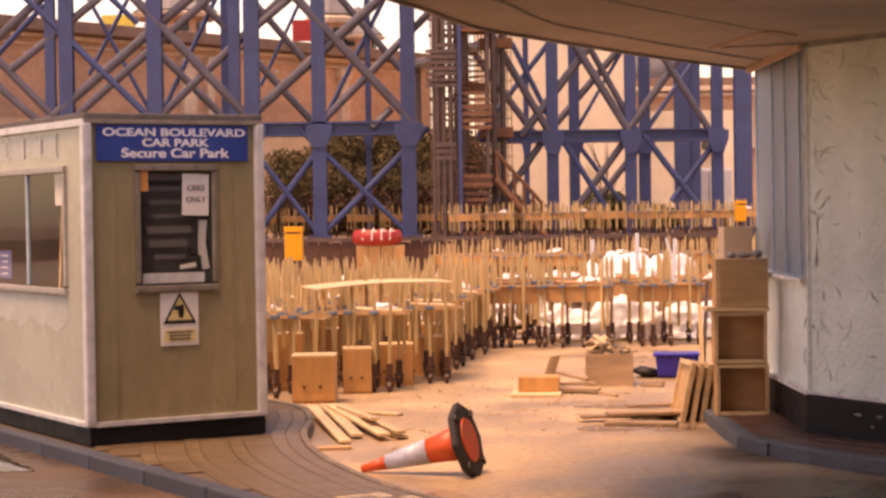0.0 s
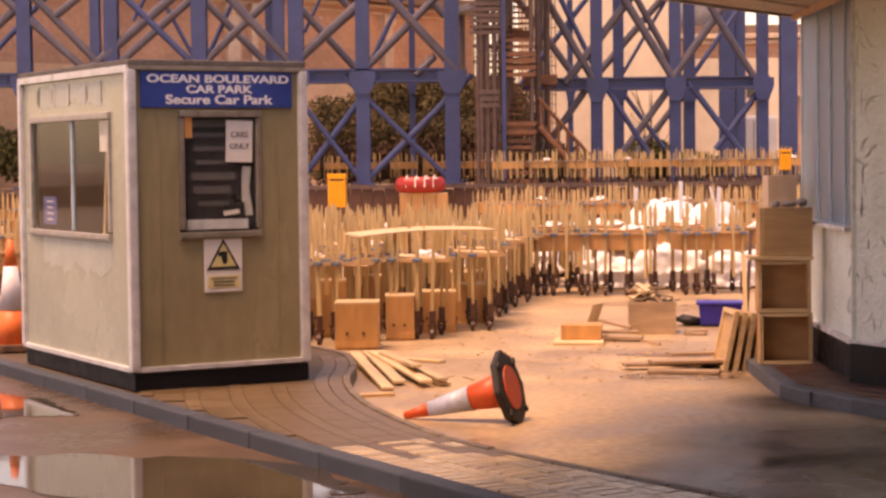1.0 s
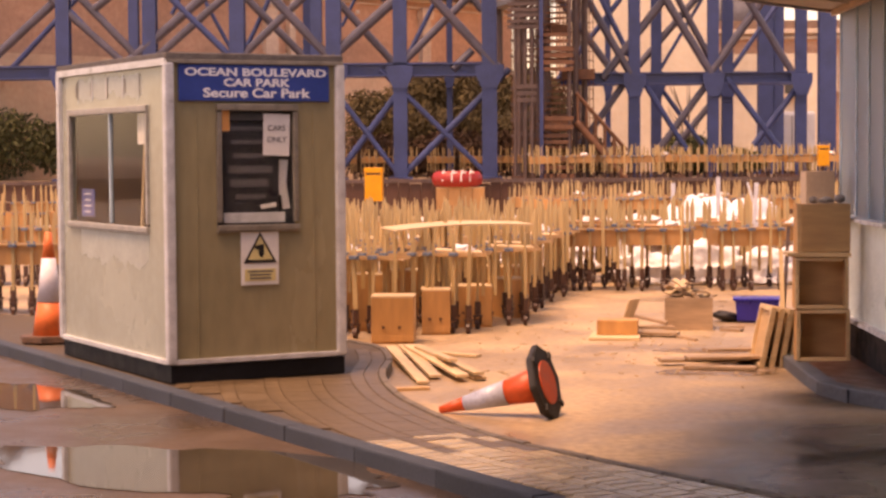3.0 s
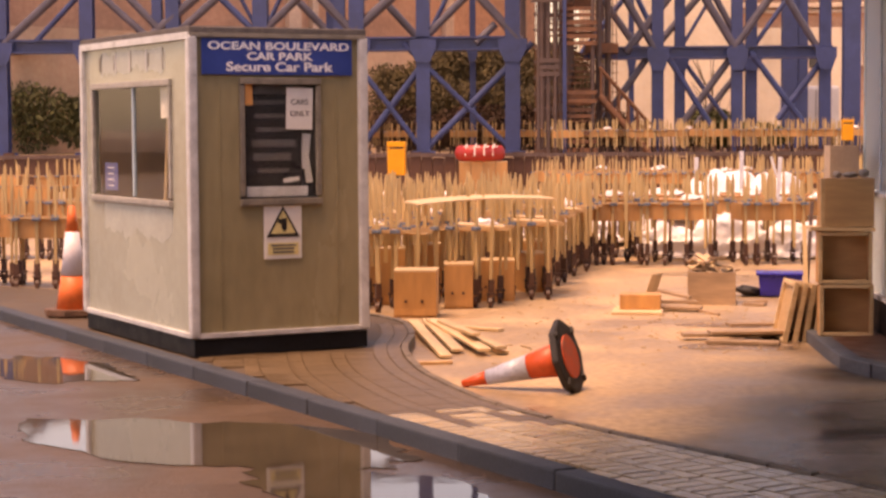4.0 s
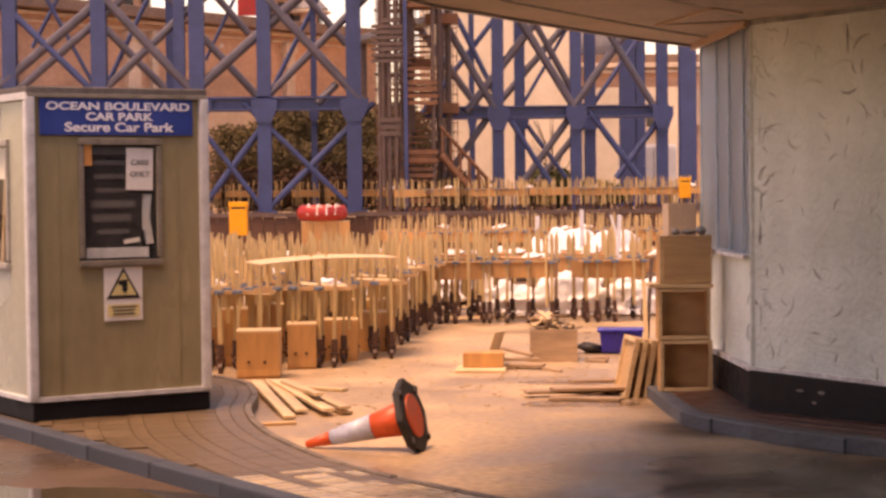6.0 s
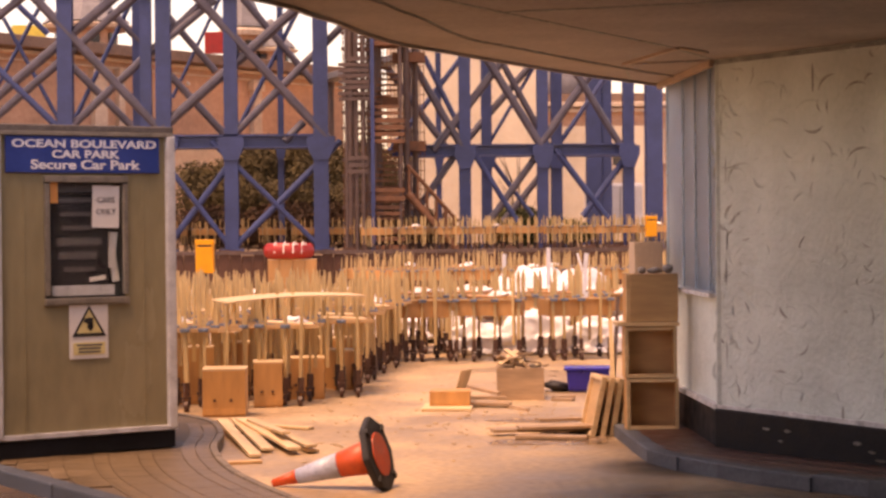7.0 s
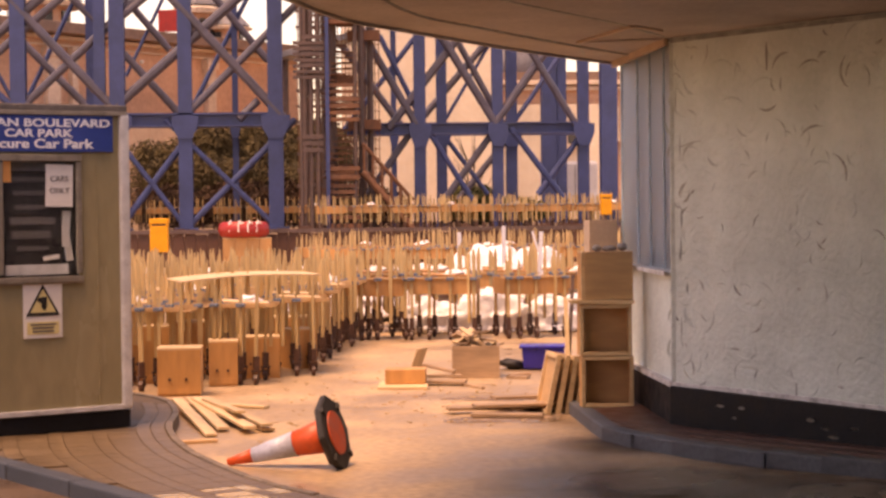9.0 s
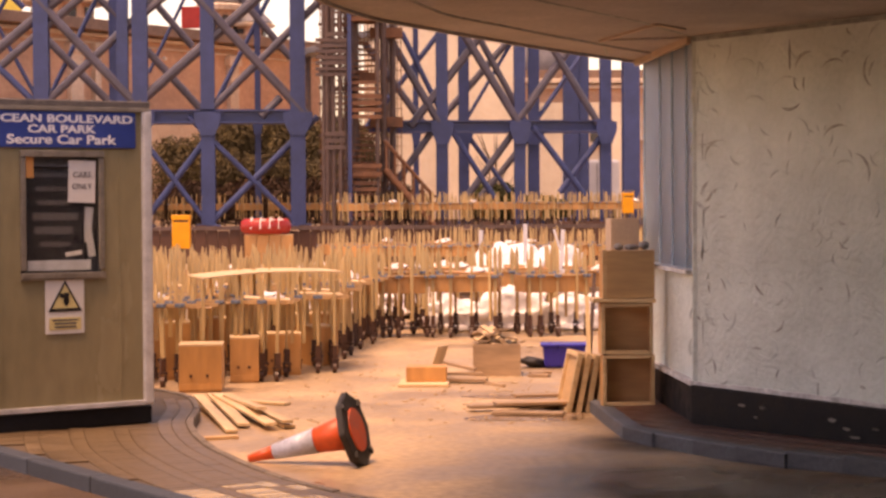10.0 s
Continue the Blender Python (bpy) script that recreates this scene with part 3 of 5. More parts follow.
part("joint_strip", box(((1.08, -0.003, 1.0), (0.012, 0.006, 1.75))), M_CREAM, booth)


def window_set(name, u0, u1, z0, z1, on_side, sill, material):
    """A framed opening: frame bars, sill and glass, on the front or on the side of the kiosk."""
    def b(u, v, z, su, sv, sz):
        return ((v, u, z), (sv, su, sz)) if on_side else ((u, v, z), (su, sv, sz))
    w = part(name, box(b((u0 + u1) / 2, -0.012, z0 + 0.01, u1 - u0, 0.04, 0.040), bevel=0.006), material, booth)
    part("frame_bar", box(b((u0 + u1) / 2, -0.005, z1 - 0.02, u1 - u0, 0.04, 0.045), bevel=0.005), material, w)
    for u in (u0 + 0.02, u1 - 0.02):
        part("frame_bar", box(b(u, -0.005, (z0 + z1) / 2, 0.036, 0.03, z1 - z0 - 0.1), bevel=0.005), material, w)
    part("sill", box(b((u0 + u1) / 2, -0.012, z0 - 0.014, u1 - u0 + 0.01, 0.024, 0.012), bevel=0.003), material, w)
    g = part("glass", box(b((u0 + u1) / 2, 0.010, (z0 + z1) / 2, u1 - u0 - 0.06, 0.006, z1 - z0 - 0.06)), M_GLASS, w)
    g.visible_shadow = False
    return w


window_set("front_window", FX0, FX1, FZ0, FZ1, False, True, M_FRAME)
ws = window_set("side_window", LY0, LY1, LZ0, LZ1, True, True, M_SIDEFRAME)
part("sliding_bar", box(((0.006, 1.20, 1.47), (0.024, 0.03, 0.80)), bevel=0.004), M_MULLION, ws)
# notices behind and on the front glass
nb = part("notice_board", box(((0.61, 0.036, 1.475), (0.43, 0.012, 0.63))), M_NOTICE, booth, "dark tariff board with rows of print")
for k in range(6):
    z = 1.745 - 0.095 * k
    part("print_bar", box(((0.60 + 0.012 * (k % 2), 0.028, z), (0.33 - 0.05 * (k % 3), 0.004, 0.05 if k in (3, 4) else 0.03))), M_GREYINK, nb)
part("print_bar", box(((0.745, 0.027, 1.205), (0.12, 0.004, 0.03), (0, -8, 0))), M_PAPER, nb)
part("lower_strip", box(((0.64, 0.03, 1.125), (0.46, 0.01, 0.07))), M_TRIM, booth)
part("upper_strip", box(((0.66, 0.034, 1.83), (0.40, 0.01, 0.06))), M_GREYINK, booth)
pp = part("paper_notice", box(((0.80, 0.003, 1.70), (0.20, 0.004, 0.29), (0, 1.5, 0))), M_PAPER, booth, "white paper notice taped to the glass")
lettering("letter", "CARS", 0.055, pose(0.80, -0.001, 1.745, 90), M_GREYINK, pp)
lettering("letter", "ONLY", 0.055, pose(0.80, -0.001, 1.665, 90), M_GREYINK, pp)
part("label", box(((0.42, 0.003, 1.80), (0.055, 0.004, 0.15))), M_ORANGE_TAPE, booth, "orange sticker")
part("hanging_papers", box(((0.86, 0.05, 1.40), (0.06, 0.02, 0.25), (0, 6, 0)), ((0.88, 0.06, 1.28), (0.05, 0.02, 0.20), (0, -9, 0))), M_PAPER, booth)
# papers and a stick behind the side glass
part("paper_notice", box(((0.036, 0.56, 1.75), (0.004, 0.27, 0.22))), M_PAPER, booth)
bl = part("blue_notice", box(((0.034, 1.80, 1.205), (0.004, 0.30, 0.21))), M_SIGN, booth, "small blue printed notice")
for k in range(4):
    part("print_bar", box(((0.030, 1.80, 1.272 - 0.045 * k), (0.004, 0.15 - 0.03 * (k % 2), 0.011))), M_LETTER, bl)
part("broom_handle", rod((0.09, 0.90, 0.2), (0.06, 0.60, 1.68), 0.014), M_PLANK, booth, "wooden broom handle")
# sign
sg = part("sign", box(((0.635, -0.012, 2.057), (1.13, 0.014, 0.25)), bevel=0.004), M_SIGN, booth, "blue car park name board with white letters")
lettering("letter", "OCEAN BOULEVARD", 0.074, pose(0.645, -0.021, 2.128, 90), M_LETTER, sg, 1.52, 0.0022)
lettering("letter", "CAR PARK", 0.074, pose(0.645, -0.021, 2.057, 90), M_LETTER, sg, 1.42, 0.0022)
lettering("letter", "Secure Car Park", 0.088, pose(0.645, -0.021, 1.985, 90), M_LETTER, sg, 1.36, 0.0022)
# dog warning plate: triangle over a yellow caption
wp = part("warning_plate", box(((0.66, -0.008, 0.85), (0.285, 0.008, 0.39)), bevel=0.003), M_PAPER, booth, "white warning plate with a black triangle")


def triangle(cx, cz, s, y, hole):
    bm = bmesh.new()
    outer = [(cx - s, cz - s * 0.78), (cx + s, cz - s * 0.78), (cx, cz + s * 0.95)]
    rings = [[bm.verts.new((x, yy, z)) for x, z in outer] for yy in (y, y - 0.003)]
    if hole:
        inner = [(cx + (x - cx) * hole, cz + (z - cz - 0.0) * hole) for x, z in outer]
        rin = [[bm.verts.new((x, yy, z)) for x, z in inner] for yy in (y, y - 0.003)]
        for k in range(3):
            bm.faces.new((rings[1][k], rings[1][(k + 1) % 3], rin[1][(k + 1) % 3], rin[1][k]))
            bm.faces.new((rings[0][k], rings[0][(k + 1) % 3], rings[1][(k + 1) % 3], rings[1][k]))
    else:
        bm.faces.new(rings[1])
        for k in range(3):
            bm.faces.new((rings[0][k], rings[0][(k + 1) % 3], rings[1][(k + 1) % 3], rings[1][k]))
    bmesh.ops.recalc_face_normals(bm, faces=bm.faces[:])
    return bm


part("triangle_fill", triangle(0.66, 0.905, 0.105, -0.012, 0), M_PALEYELLOW, wp)
part("triangle_border", triangle(0.66, 0.905, 0.125, -0.0135, 0.76), M_INK, wp)
part("symbol", box(((0.668, -0.0165, 0.90), (0.04, 0.003, 0.075)), ((0.643, -0.0165, 0.915), (0.045, 0.003, 0.03), (0, 18, 0)), ((0.672, -0.0165, 0.872), (0.022, 0.003, 0.05), (0, 12, 0))), M_INK, wp, "black blot of a symbol")
cap = part("caption", box(((0.66, -0.014, 0.725), (0.235, 0.003, 0.085))), M_PALEYELLOW, wp)
for k in range(3):
    part("print_bar", box(((0.66, -0.017, 0.75 - 0.024 * k), (0.16 if k else 0.19, 0.003, 0.011))), M_GREYINK, cap)
# tape marks on the side
for k, y in enumerate((1.95, 1.6, 1.25, 0.85)):
    part("tape_mark", box(((-0.002, y, 2.06), (0.004, 0.03, 0.10 + 0.05 * (k == 2)))), M_PAPER if k == 2 else M_FRAME, booth)

# ---------------------------------------------------------------- steel frames of the ride
TZ = 0.80  # height of the terrace
terrace = solid("ground_terrace", box(((0, 126, TZ / 2 - 0.2), (240, 150, TZ + 0.4))), M_TERRACE, "raised earth terrace behind the yard", "ground", kind="structure")


def hsec(x, y, z0, z1, w):
    """A broad-flanged column, drawn as one outline."""
    f, b = w * 0.14, w * 0.08
    h = w / 2
    pts = [(-h, -h), (h, -h), (h, -h + f), (b, -h + f), (b, h - f), (h, h - f), (h, h), (-h, h), (-h, h - f), (-b, h - f), (-b, -h + f), (-h, -h + f)]
    return prism([(x + px, y + py) for px, py in pts], z0, z1)


def ibeam(x0, x1, z, h, w):
    """A lying beam of the same make."""
    bm = hsec(0, 0, x0, x1, 1.0)
    for v in bm.verts:
        px, py, pz = v.co
        v.co = (pz, px * w, z + py * h)
    bmesh.ops.recalc_face_normals(bm, faces=bm.faces[:])
    return bm


def gusset(x, z, w):
    """A plate that spreads under the beam where the braces meet the column."""
    bm = prism([(x - w * 0.5, z - 0.58), (x + w * 0.5, z - 0.58), (x + w * 0.95, z - 0.16), (x + w * 0.95, z + 0.12), (x - w * 0.95, z + 0.12), (x - w * 0.95, z - 0.16)], -0.27, -0.235)
    for v in bm.verts:
        v.co = (v.co.x, v.co.z, v.co.y)
    bmesh.ops.recalc_face_normals(bm, faces=bm.faces[:])
    return bm


def steel_frame(y, cols, beams, diags, w, label, top=15.0):
    fr = thing("steel_frame", pose(0, y, TZ), label, "steel frame", "steel frames of the ride")
    for x, ww in cols:
        part("column", hsec(x, 0, 0, top, ww), M_STEEL, fr)
        part("base_plate", box(((x, 0, 0.06), (ww * 1.7, ww * 1.7, 0.12))), M_STEEL, fr)
    for x0, x1, z, h in beams:
        b = part("beam", ibeam(x0, x1, z, h, 0.42), M_STEEL, fr, "riveted blue cross beam")
        for x, ww in cols:
            if x0 - 0.1 <= x <= x1 + 0.1:
                part("gusset", gusset(x, z, ww), M_STEEL, b)
    for x0, z0, x1, z1, r in diags:
        if z0 > z1:
            x0, z0, x1, z1 = x1, z1, x0, z0
        slope = (x1 - x0) / (z1 - z0)
        for _, _, zb, _ in beams[:1]:  # braces meet at the beam
            if 0 < z0 - zb < 1.3:
                x0, z0 = x0 - slope * (z0 - zb), zb
            if 0 < zb - z1 < 1.0:
                x1, z1 = x1 + slope * (zb - z1), zb
        part("brace", rod((x0, -0.1, z0), (x1, -0.1 + 0.18 * (x1 > x0), z1), r, None, 10), M_STEELPALE if r > 0.105 else M_STEEL, fr)
    return fr


def cross(x0, x1, z0, z1, r=0.12):
    return [(x0, z0, x1, z1, r), (x1, z0, x0, z1, r * 0.8)]


ZB = 3.42  # beam above the terrace
left_cols = [(-16.9, 0.42), (-14.2, 0.42), (-12.0, 0.30), (-11.5, 0.42), (-8.78, 0.46), (-6.33, 0.34), (-5.80, 0.46), (-3.75, 0.42), (-1.0, 0.46)]
d = cross(-16.9, -12.0, ZB, ZB + 4.4, 0.14)
d += [(-11.42, 4.36, -6.58, 8.44, 0.15), (-10.95, 4.16, -5.96, 8.47, 0.125), (-8.25, 4.24, -4.25, 8.02, 0.125), (-13.3, 5.29, -9.66, 8.2, 0.125), (-5.54, 4.11, -0.58, 8.5, 0.155), (-3.38, 3.91, -0.09, 7.17, 0.12), (-5.62, 6.6, -4.19, 7.8, 0.12), (-1.92, 3.62, -1.53, 4.0, 0.12), (-9.33, 4.2, -13.65, 8.51, 0.105), (-6.2, 4.09, -10.29, 8.49, 0.14), (-12.24, 4.25, -14.34, 6.45, 0.12), (-1.3, 4.05, -5.27, 8.4, 0.14)]
d += cross(-5.80, -3.75, 0.1, ZB - 0.6, 0.10) + cross(-3.75, -1.0, 0.1, ZB - 0.6, 0.10) + cross(-8.78, -6.33, 0.1, ZB - 0.6, 0.10)
steel_frame(60, left_cols, [(-30, -0.9, ZB, 0.42), (-30, -0.9, ZB + 4.9, 0.4)], d, 0.4, "blue painted steel frame with crossed tube braces")
d = [(-7.59, 4.35, -9.69, 6.51, 0.13), (-6.78, 6.67, -8.13, 8.08, 0.12), (-6.14, 5.91, -4.49, 4.07, 0.13), (-4.61, 6.02, -6.48, 8.23, 0.12), (-1.32, 5.63, -3.81, 8.65, 0.12), (-10.05, 4.75, -12.12, 8.68, 0.07), (-11.89, 5.61, -10.17, 8.89, 0.07), (-9.29, 4.58, -7.09, 9.15, 0.08), (-6.08, 5.15, -4.4, 8.65, 0.06), (-3.79, 4.27, -1.45, 8.86, 0.08), (-10.22, 7.33, -11.38, 8.47, 0.1)]
d += cross(-17.5, -13.4, ZB + 0.3, ZB + 4.6, 0.10)
steel_frame(66, [(-7.2, 0.4), (-2.45, 0.2)], [(-30, -0.6, ZB + 0.2, 0.4)], d, 0.4, "rear blue steel frame with thin braces")
ZR = 3.12
d = [(5.6, 3.64, 3.48, 7.1, 0.13), (2.91, 3.66, 5.35, 6.78, 0.13), (8.32, 3.27, 6.35, 6.5, 0.11), (6.09, 3.64, 7.99, 6.27, 0.13), (3.12, 3.66, 1.1, 7.16, 0.12), (2.9, 2.6, 1.82, 1.08, 0.11), (5.46, 2.58, 4.2, 0.88, 0.11), (3.96, 2.68, 5.09, 0.87, 0.09), (6.71, 2.57, 7.94, 0.91, 0.1), (8.31, 2.56, 7.14, 1.03, 0.1)]
steel_frame(60.6, [(3.47, 0.36), (5.90, 0.34), (8.60, 0.34)], [(1.2, 8.8, ZR, 0.36), (1.2, 8.8, ZR + 4.4, 0.3)], d, 0.4, "blue steel frame with crossed braces and gussets")
d = [(4.07, 3.95, 6.57, 6.83, 0.12), (6.12, 4.13, 4.61, 6.91, 0.11), (7.01, 3.65, 8.4, 5.61, 0.08), (2.84, 3.73, 1.15, 6.05, 0.12), (1.57, 3.74, 3.9, 6.73, 0.09), (4.63, 3.66, 6.39, 6.6, 0.06), (3.5, 4.14, 2.39, 6.41, 0.09), (6.18, 2.33, 4.98, 0.88, 0.11), (4.72, 2.78, 5.97, 1.06, 0.08)]
steel_frame(65, [(2.85, 0.18), (4.45, 0.34), (6.80, 0.36)], [(2.0, 9.0, ZR + 0.1, 0.36)], d, 0.4, "rear blue steel frame with thin braces")
steel_frame(72, [(8.92, 0.54), (9.40, 0.36)], [], [], 0.8, "pair of thick blue steel columns")
steel_frame(57, [(8.84, 0.48)], [], [], 0.5, "thick bright blue steel column")


# ---------------------------------------------------------------- wooden trolleys
def stake(x, y, z0, z1, w, th, tilt):
    """A flat pine post that narrows to a blunt point at its top."""
    bm = bmesh.new()
    m = pose(x, y, (z0 + z1) / 2, *tilt)
    h = (z1 - z0) / 2
    cut = h - random.uniform(0.07, 0.13)
    rings = []
    for z, k in ((-h, 1.0), (cut, 1.0), (h - 0.012, 0.42), (h, 0.22)):
        rings.append([bm.verts.new(m @ Vector((sx * w / 2 * k, sy * th / 2 * (0.5 + k / 2), z))) for sx, sy in ((-1, -1), (1, -1), (1, 1), (-1, 1))])
    for a, b in zip(rings, rings[1:]):
        for k in range(4):
            bm.faces.new((a[k], a[(k + 1) % 4], b[(k + 1) % 4], b[k]))
    bm.faces.new(rings[0][::-1])
    bm.faces.new(rings[-1])
    return bm


def castor(x, y, turn):
    """Socket, fork plate and a small wheel."""
    bm = box(((x, y, 0.20), (0.050, 0.046, 0.12), turn), ((x, y, 0.125), (0.078, 0.055, 0.022), turn), ((x - 0.026, y, 0.085), (0.008, 0.05, 0.08), turn), ((x + 0.026, y, 0.085), (0.008, 0.05, 0.08), turn))
    return rod((x - 0.018, y - 0.01, 0.05), (x + 0.018, y - 0.01, 0.05), 0.05, None, 10, bm)


def clamp(x, y):
    return box(((x, y - 0.03, 0.725), (0.085, 0.05, 0.035)), ((x + 0.02, y - 0.07, 0.725), (0.02, 0.06, 0.02)), bevel=0.004)


def bundle_kind(seed, low, high):
    """A narrow trolley: tall stakes crowd round a slight rail frame, clamped at waist height."""
    random.seed(seed)
    tr = thing("wooden_trolley", Matrix.Identity(4), "narrow wooden trolley crowded with tall pine stakes on rusty castors", "trolley", "trolleys in the yard")
    part("tray", box(((0, 0, 0.70), (0.46, 0.36, 0.012), (0, random.uniform(-2, 2), 0))), M_PLYDARK, tr, "brown plywood tray")
    for sy in (-1, 1):
        part("rail", box(((0, sy * 0.20, 0.722), (0.60, 0.022, 0.030))), M_PLYDARK, tr)
    spots = []
    for sy in (-1, 1):
        for x in (-0.235, -0.17, 0.0, 0.14, 0.235)[sy > 0 and seed % 2:5 - (sy < 0)]:
            spots.append((x + random.uniform(-0.04, 0.04), sy * 0.235))
    for k, (x, y) in enumerate(spots):
        foot = k % 3 != 1
        tilt = (random.uniform(-1.3, 1.3), random.uniform(-1.4, 1.4), random.uniform(-20, 20))
        part("post", stake(x, y, 0.2 if foot else random.uniform(0.28, 0.45), random.uniform(low, high), random.uniform(0.020, 0.038), 0.024, tilt), M_PINE, tr)
        if foot:
            part("castor", castor(x, y - 0.004, random.uniform(-30, 30)), M_CASTOR, tr, "dark rusty castor")
        if k % 2 == 0:
            part("clamp", clamp(x, y), M_CLAMP, tr)
    if seed % 2:
        part("offcut", box(((0.02, -0.02, 0.745), (0.42, 0.15, 0.016), (4, 3, 14))), M_PLANK, tr)
    if seed % 3 == 0:
        part("plastic_wrap", blob((0.10, 0.06, 0.045), seed, 3, 0.6).transformed((0.05, 0.02, 0.76)), M_TARP, tr, "crumpled white plastic", True)
    return tr


def trolley_kind(seed, boards, tall=0.19, wide=0.78, deep=0.5):
    """A tray on tall pine posts with castors: posts stand up above the tray, held by grey-blue clamps."""
    random.seed(seed)
    tr = thing("wooden_trolley", Matrix.Identity(4), "wooden trolley of pale pine posts round a plywood tray on castors", "trolley", "trolleys in the yard")
    tz = 0.73 - tall / 2
    tray = part("tray", box(((0, 0, 0.735 - tall), (wide - 0.02, deep - 0.02, 0.012))), M_PLY, tr, "orange plywood tray")
    for sy in (-1, 1):
        part("tray_side", box(((0, sy * deep / 2, tz), (wide, 0.02, tall))), M_PLY, tray)
        part("tray_side", box(((sy * wide / 2, 0, tz), (0.02, deep - 0.02, tall))), M_PLY, tray)
    part("rail", box(((0, -deep / 2 - 0.02, 0.735), (wide + 0.12, 0.03, 0.022))), M_PLYDARK, tr)
    for sy in (-1, 1):
        xs = [-wide / 2 + 0.02, random.uniform(-0.24, -0.12), random.uniform(-0.04, 0.10), wide / 2 - 0.10 - 0.05 * (seed % 2), wide / 2 - 0.02]
        for k, x in enumerate(xs):
            x += random.uniform(-0.03, 0.03)
            y = sy * (deep / 2 + 0.035)
            tilt = (random.uniform(-1.2, 1.2), random.uniform(-1.2, 1.2), random.uniform(-14, 14))
            part("post", stake(x, y, 0.2, random.uniform(0.93, 1.09), random.uniform(0.022, 0.040), 0.024, tilt), M_PINE, tr)
            if k != 3:
                part("castor", castor(x, y - 0.004, random.uniform(-25, 25)), M_CASTOR, tr, "dark rusty castor")
                part("clamp", clamp(x, y), M_CLAMP, tr)
    if boards:  # odds and ends on the tray
        part("offcut", box(((0.05, 0.02, 0.76), (wide * 0.8, 0.2, 0.02), (3, 2, 12))), M_PLY, tr)
        part("plastic_wrap", blob((0.11, 0.08, 0.05), seed, 3, 0.6).transformed((0.1, 0.05, 0.78)), M_TARP, tr, "crumpled white plastic", True)
    return tr


class blob:
    """A lumpy rounded lump."""
    def __init__(self, size, seed, level=3, rough=0.35):
        self.bm = bmesh.new()
        bmesh.ops.create_icosphere(self.bm, subdivisions=level, radius=1)
        for v in self.bm.verts:
            n = noise.noise(v.co * 1.7 + Vector((seed * 3.1, 0, 0))) * rough + noise.noise(v.co * 4.5 + Vector((0, seed, 0))) * rough * 0.45
            v.co = Vector((v.co.x * size[0], v.co.y * size[1], v.co.z * size[2])) * (1 + n)

    def transformed(self, at):
        bmesh.ops.translate(self.bm, verts=self.bm.verts[:], vec=at)
        return self.bm


fronts = [bundle_kind(k, 0.82, 0.93) for k in range(1, 4)]
bundles = [bundle_kind(k, 0.96, 1.15) for k in range(4, 9)]
trays = [trolley_kind(k, k % 3 == 0, 0.19 + 0.015 * (k % 2)) for k in range(5, 9)]
random.seed(11)
# the front of the crowd runs back at a slant; rows: distance, from x, to x, step
near = [(-1.83, 17.6), (-1.27, 17.48), (-0.62, 17.95), (-0.13, 18.76)]
for y, x0, x1 in ((18.25, -2.3, -1.15), (18.95, -2.35, -0.68), (19.6, -2.3, -0.12), (20.3, -2.4, -0.02), (21.0, -2.45, 0.06), (21.7, -2.4, 0.15), (22.4, -2.5, 0.25), (23.1, -2.5, 0.35)):
    x = x1
    while x >= x0:
        near.append((x + random.uniform(-0.07, 0.07), y + random.uniform(-0.14, 0.14)))
        x -= 0.63
far = []
for y, x0, x1, step, z in ((23.5, 0.75, 3.5, 0.93, 0), (24.0, -2.7, 0.3, 0.95, 0), (24.7, -2.9, 3.5, 0.9, 0), (25.7, -3.1, 3.6, 0.95, 0),
                           (38.0, 0.5, 5.8, 0.95, 0), (39.4, 0.2, 6.0, 0.95, 0), (40.8, 0.4, 6.2, 0.95, 0),
                           (20.3, -6.0, -4.4, 0.9, 0), (24.5, -7.6, -5.4, 0.9, 0), (31.0, -10.2, -7.2, 0.95, 0), (38.0, -12.6, -8.6, 0.95, 0),
                           (56.0, 0.6, 9.0, 1.05, TZ), (58.6, 0.2, 9.4, 1.05, TZ), (63.0, -9.0, 10.0, 1.05, TZ)):
    x = x0
    while x <= x1:
        far.append((x + random.uniform(-0.08, 0.08), y + random.uniform(-0.18, 0.18), z))
        x += step


def set_out(kinds, places, lean):
    """The first of each kind goes to a place itself, the rest are copies."""
    fresh = list(kinds)
    for i, (x, y, z) in enumerate(places):
        m = pose(x, y, z, 0, random.uniform(-0.8, 0.8), random.uniform(-lean, lean) + random.choice((0, 0, 180)))
        if fresh:
            fresh.pop(0).matrix_world = m
        else:
            copy_thing(random.choice(kinds), m)


set_out(fronts, [(x, y, 0.0) for x, y in near if y < 18.8], 9)
set_out(bundles, [(x, y, 0.0) for x, y in near if y >= 18.8], 14)
set_out(trays, far, 12)

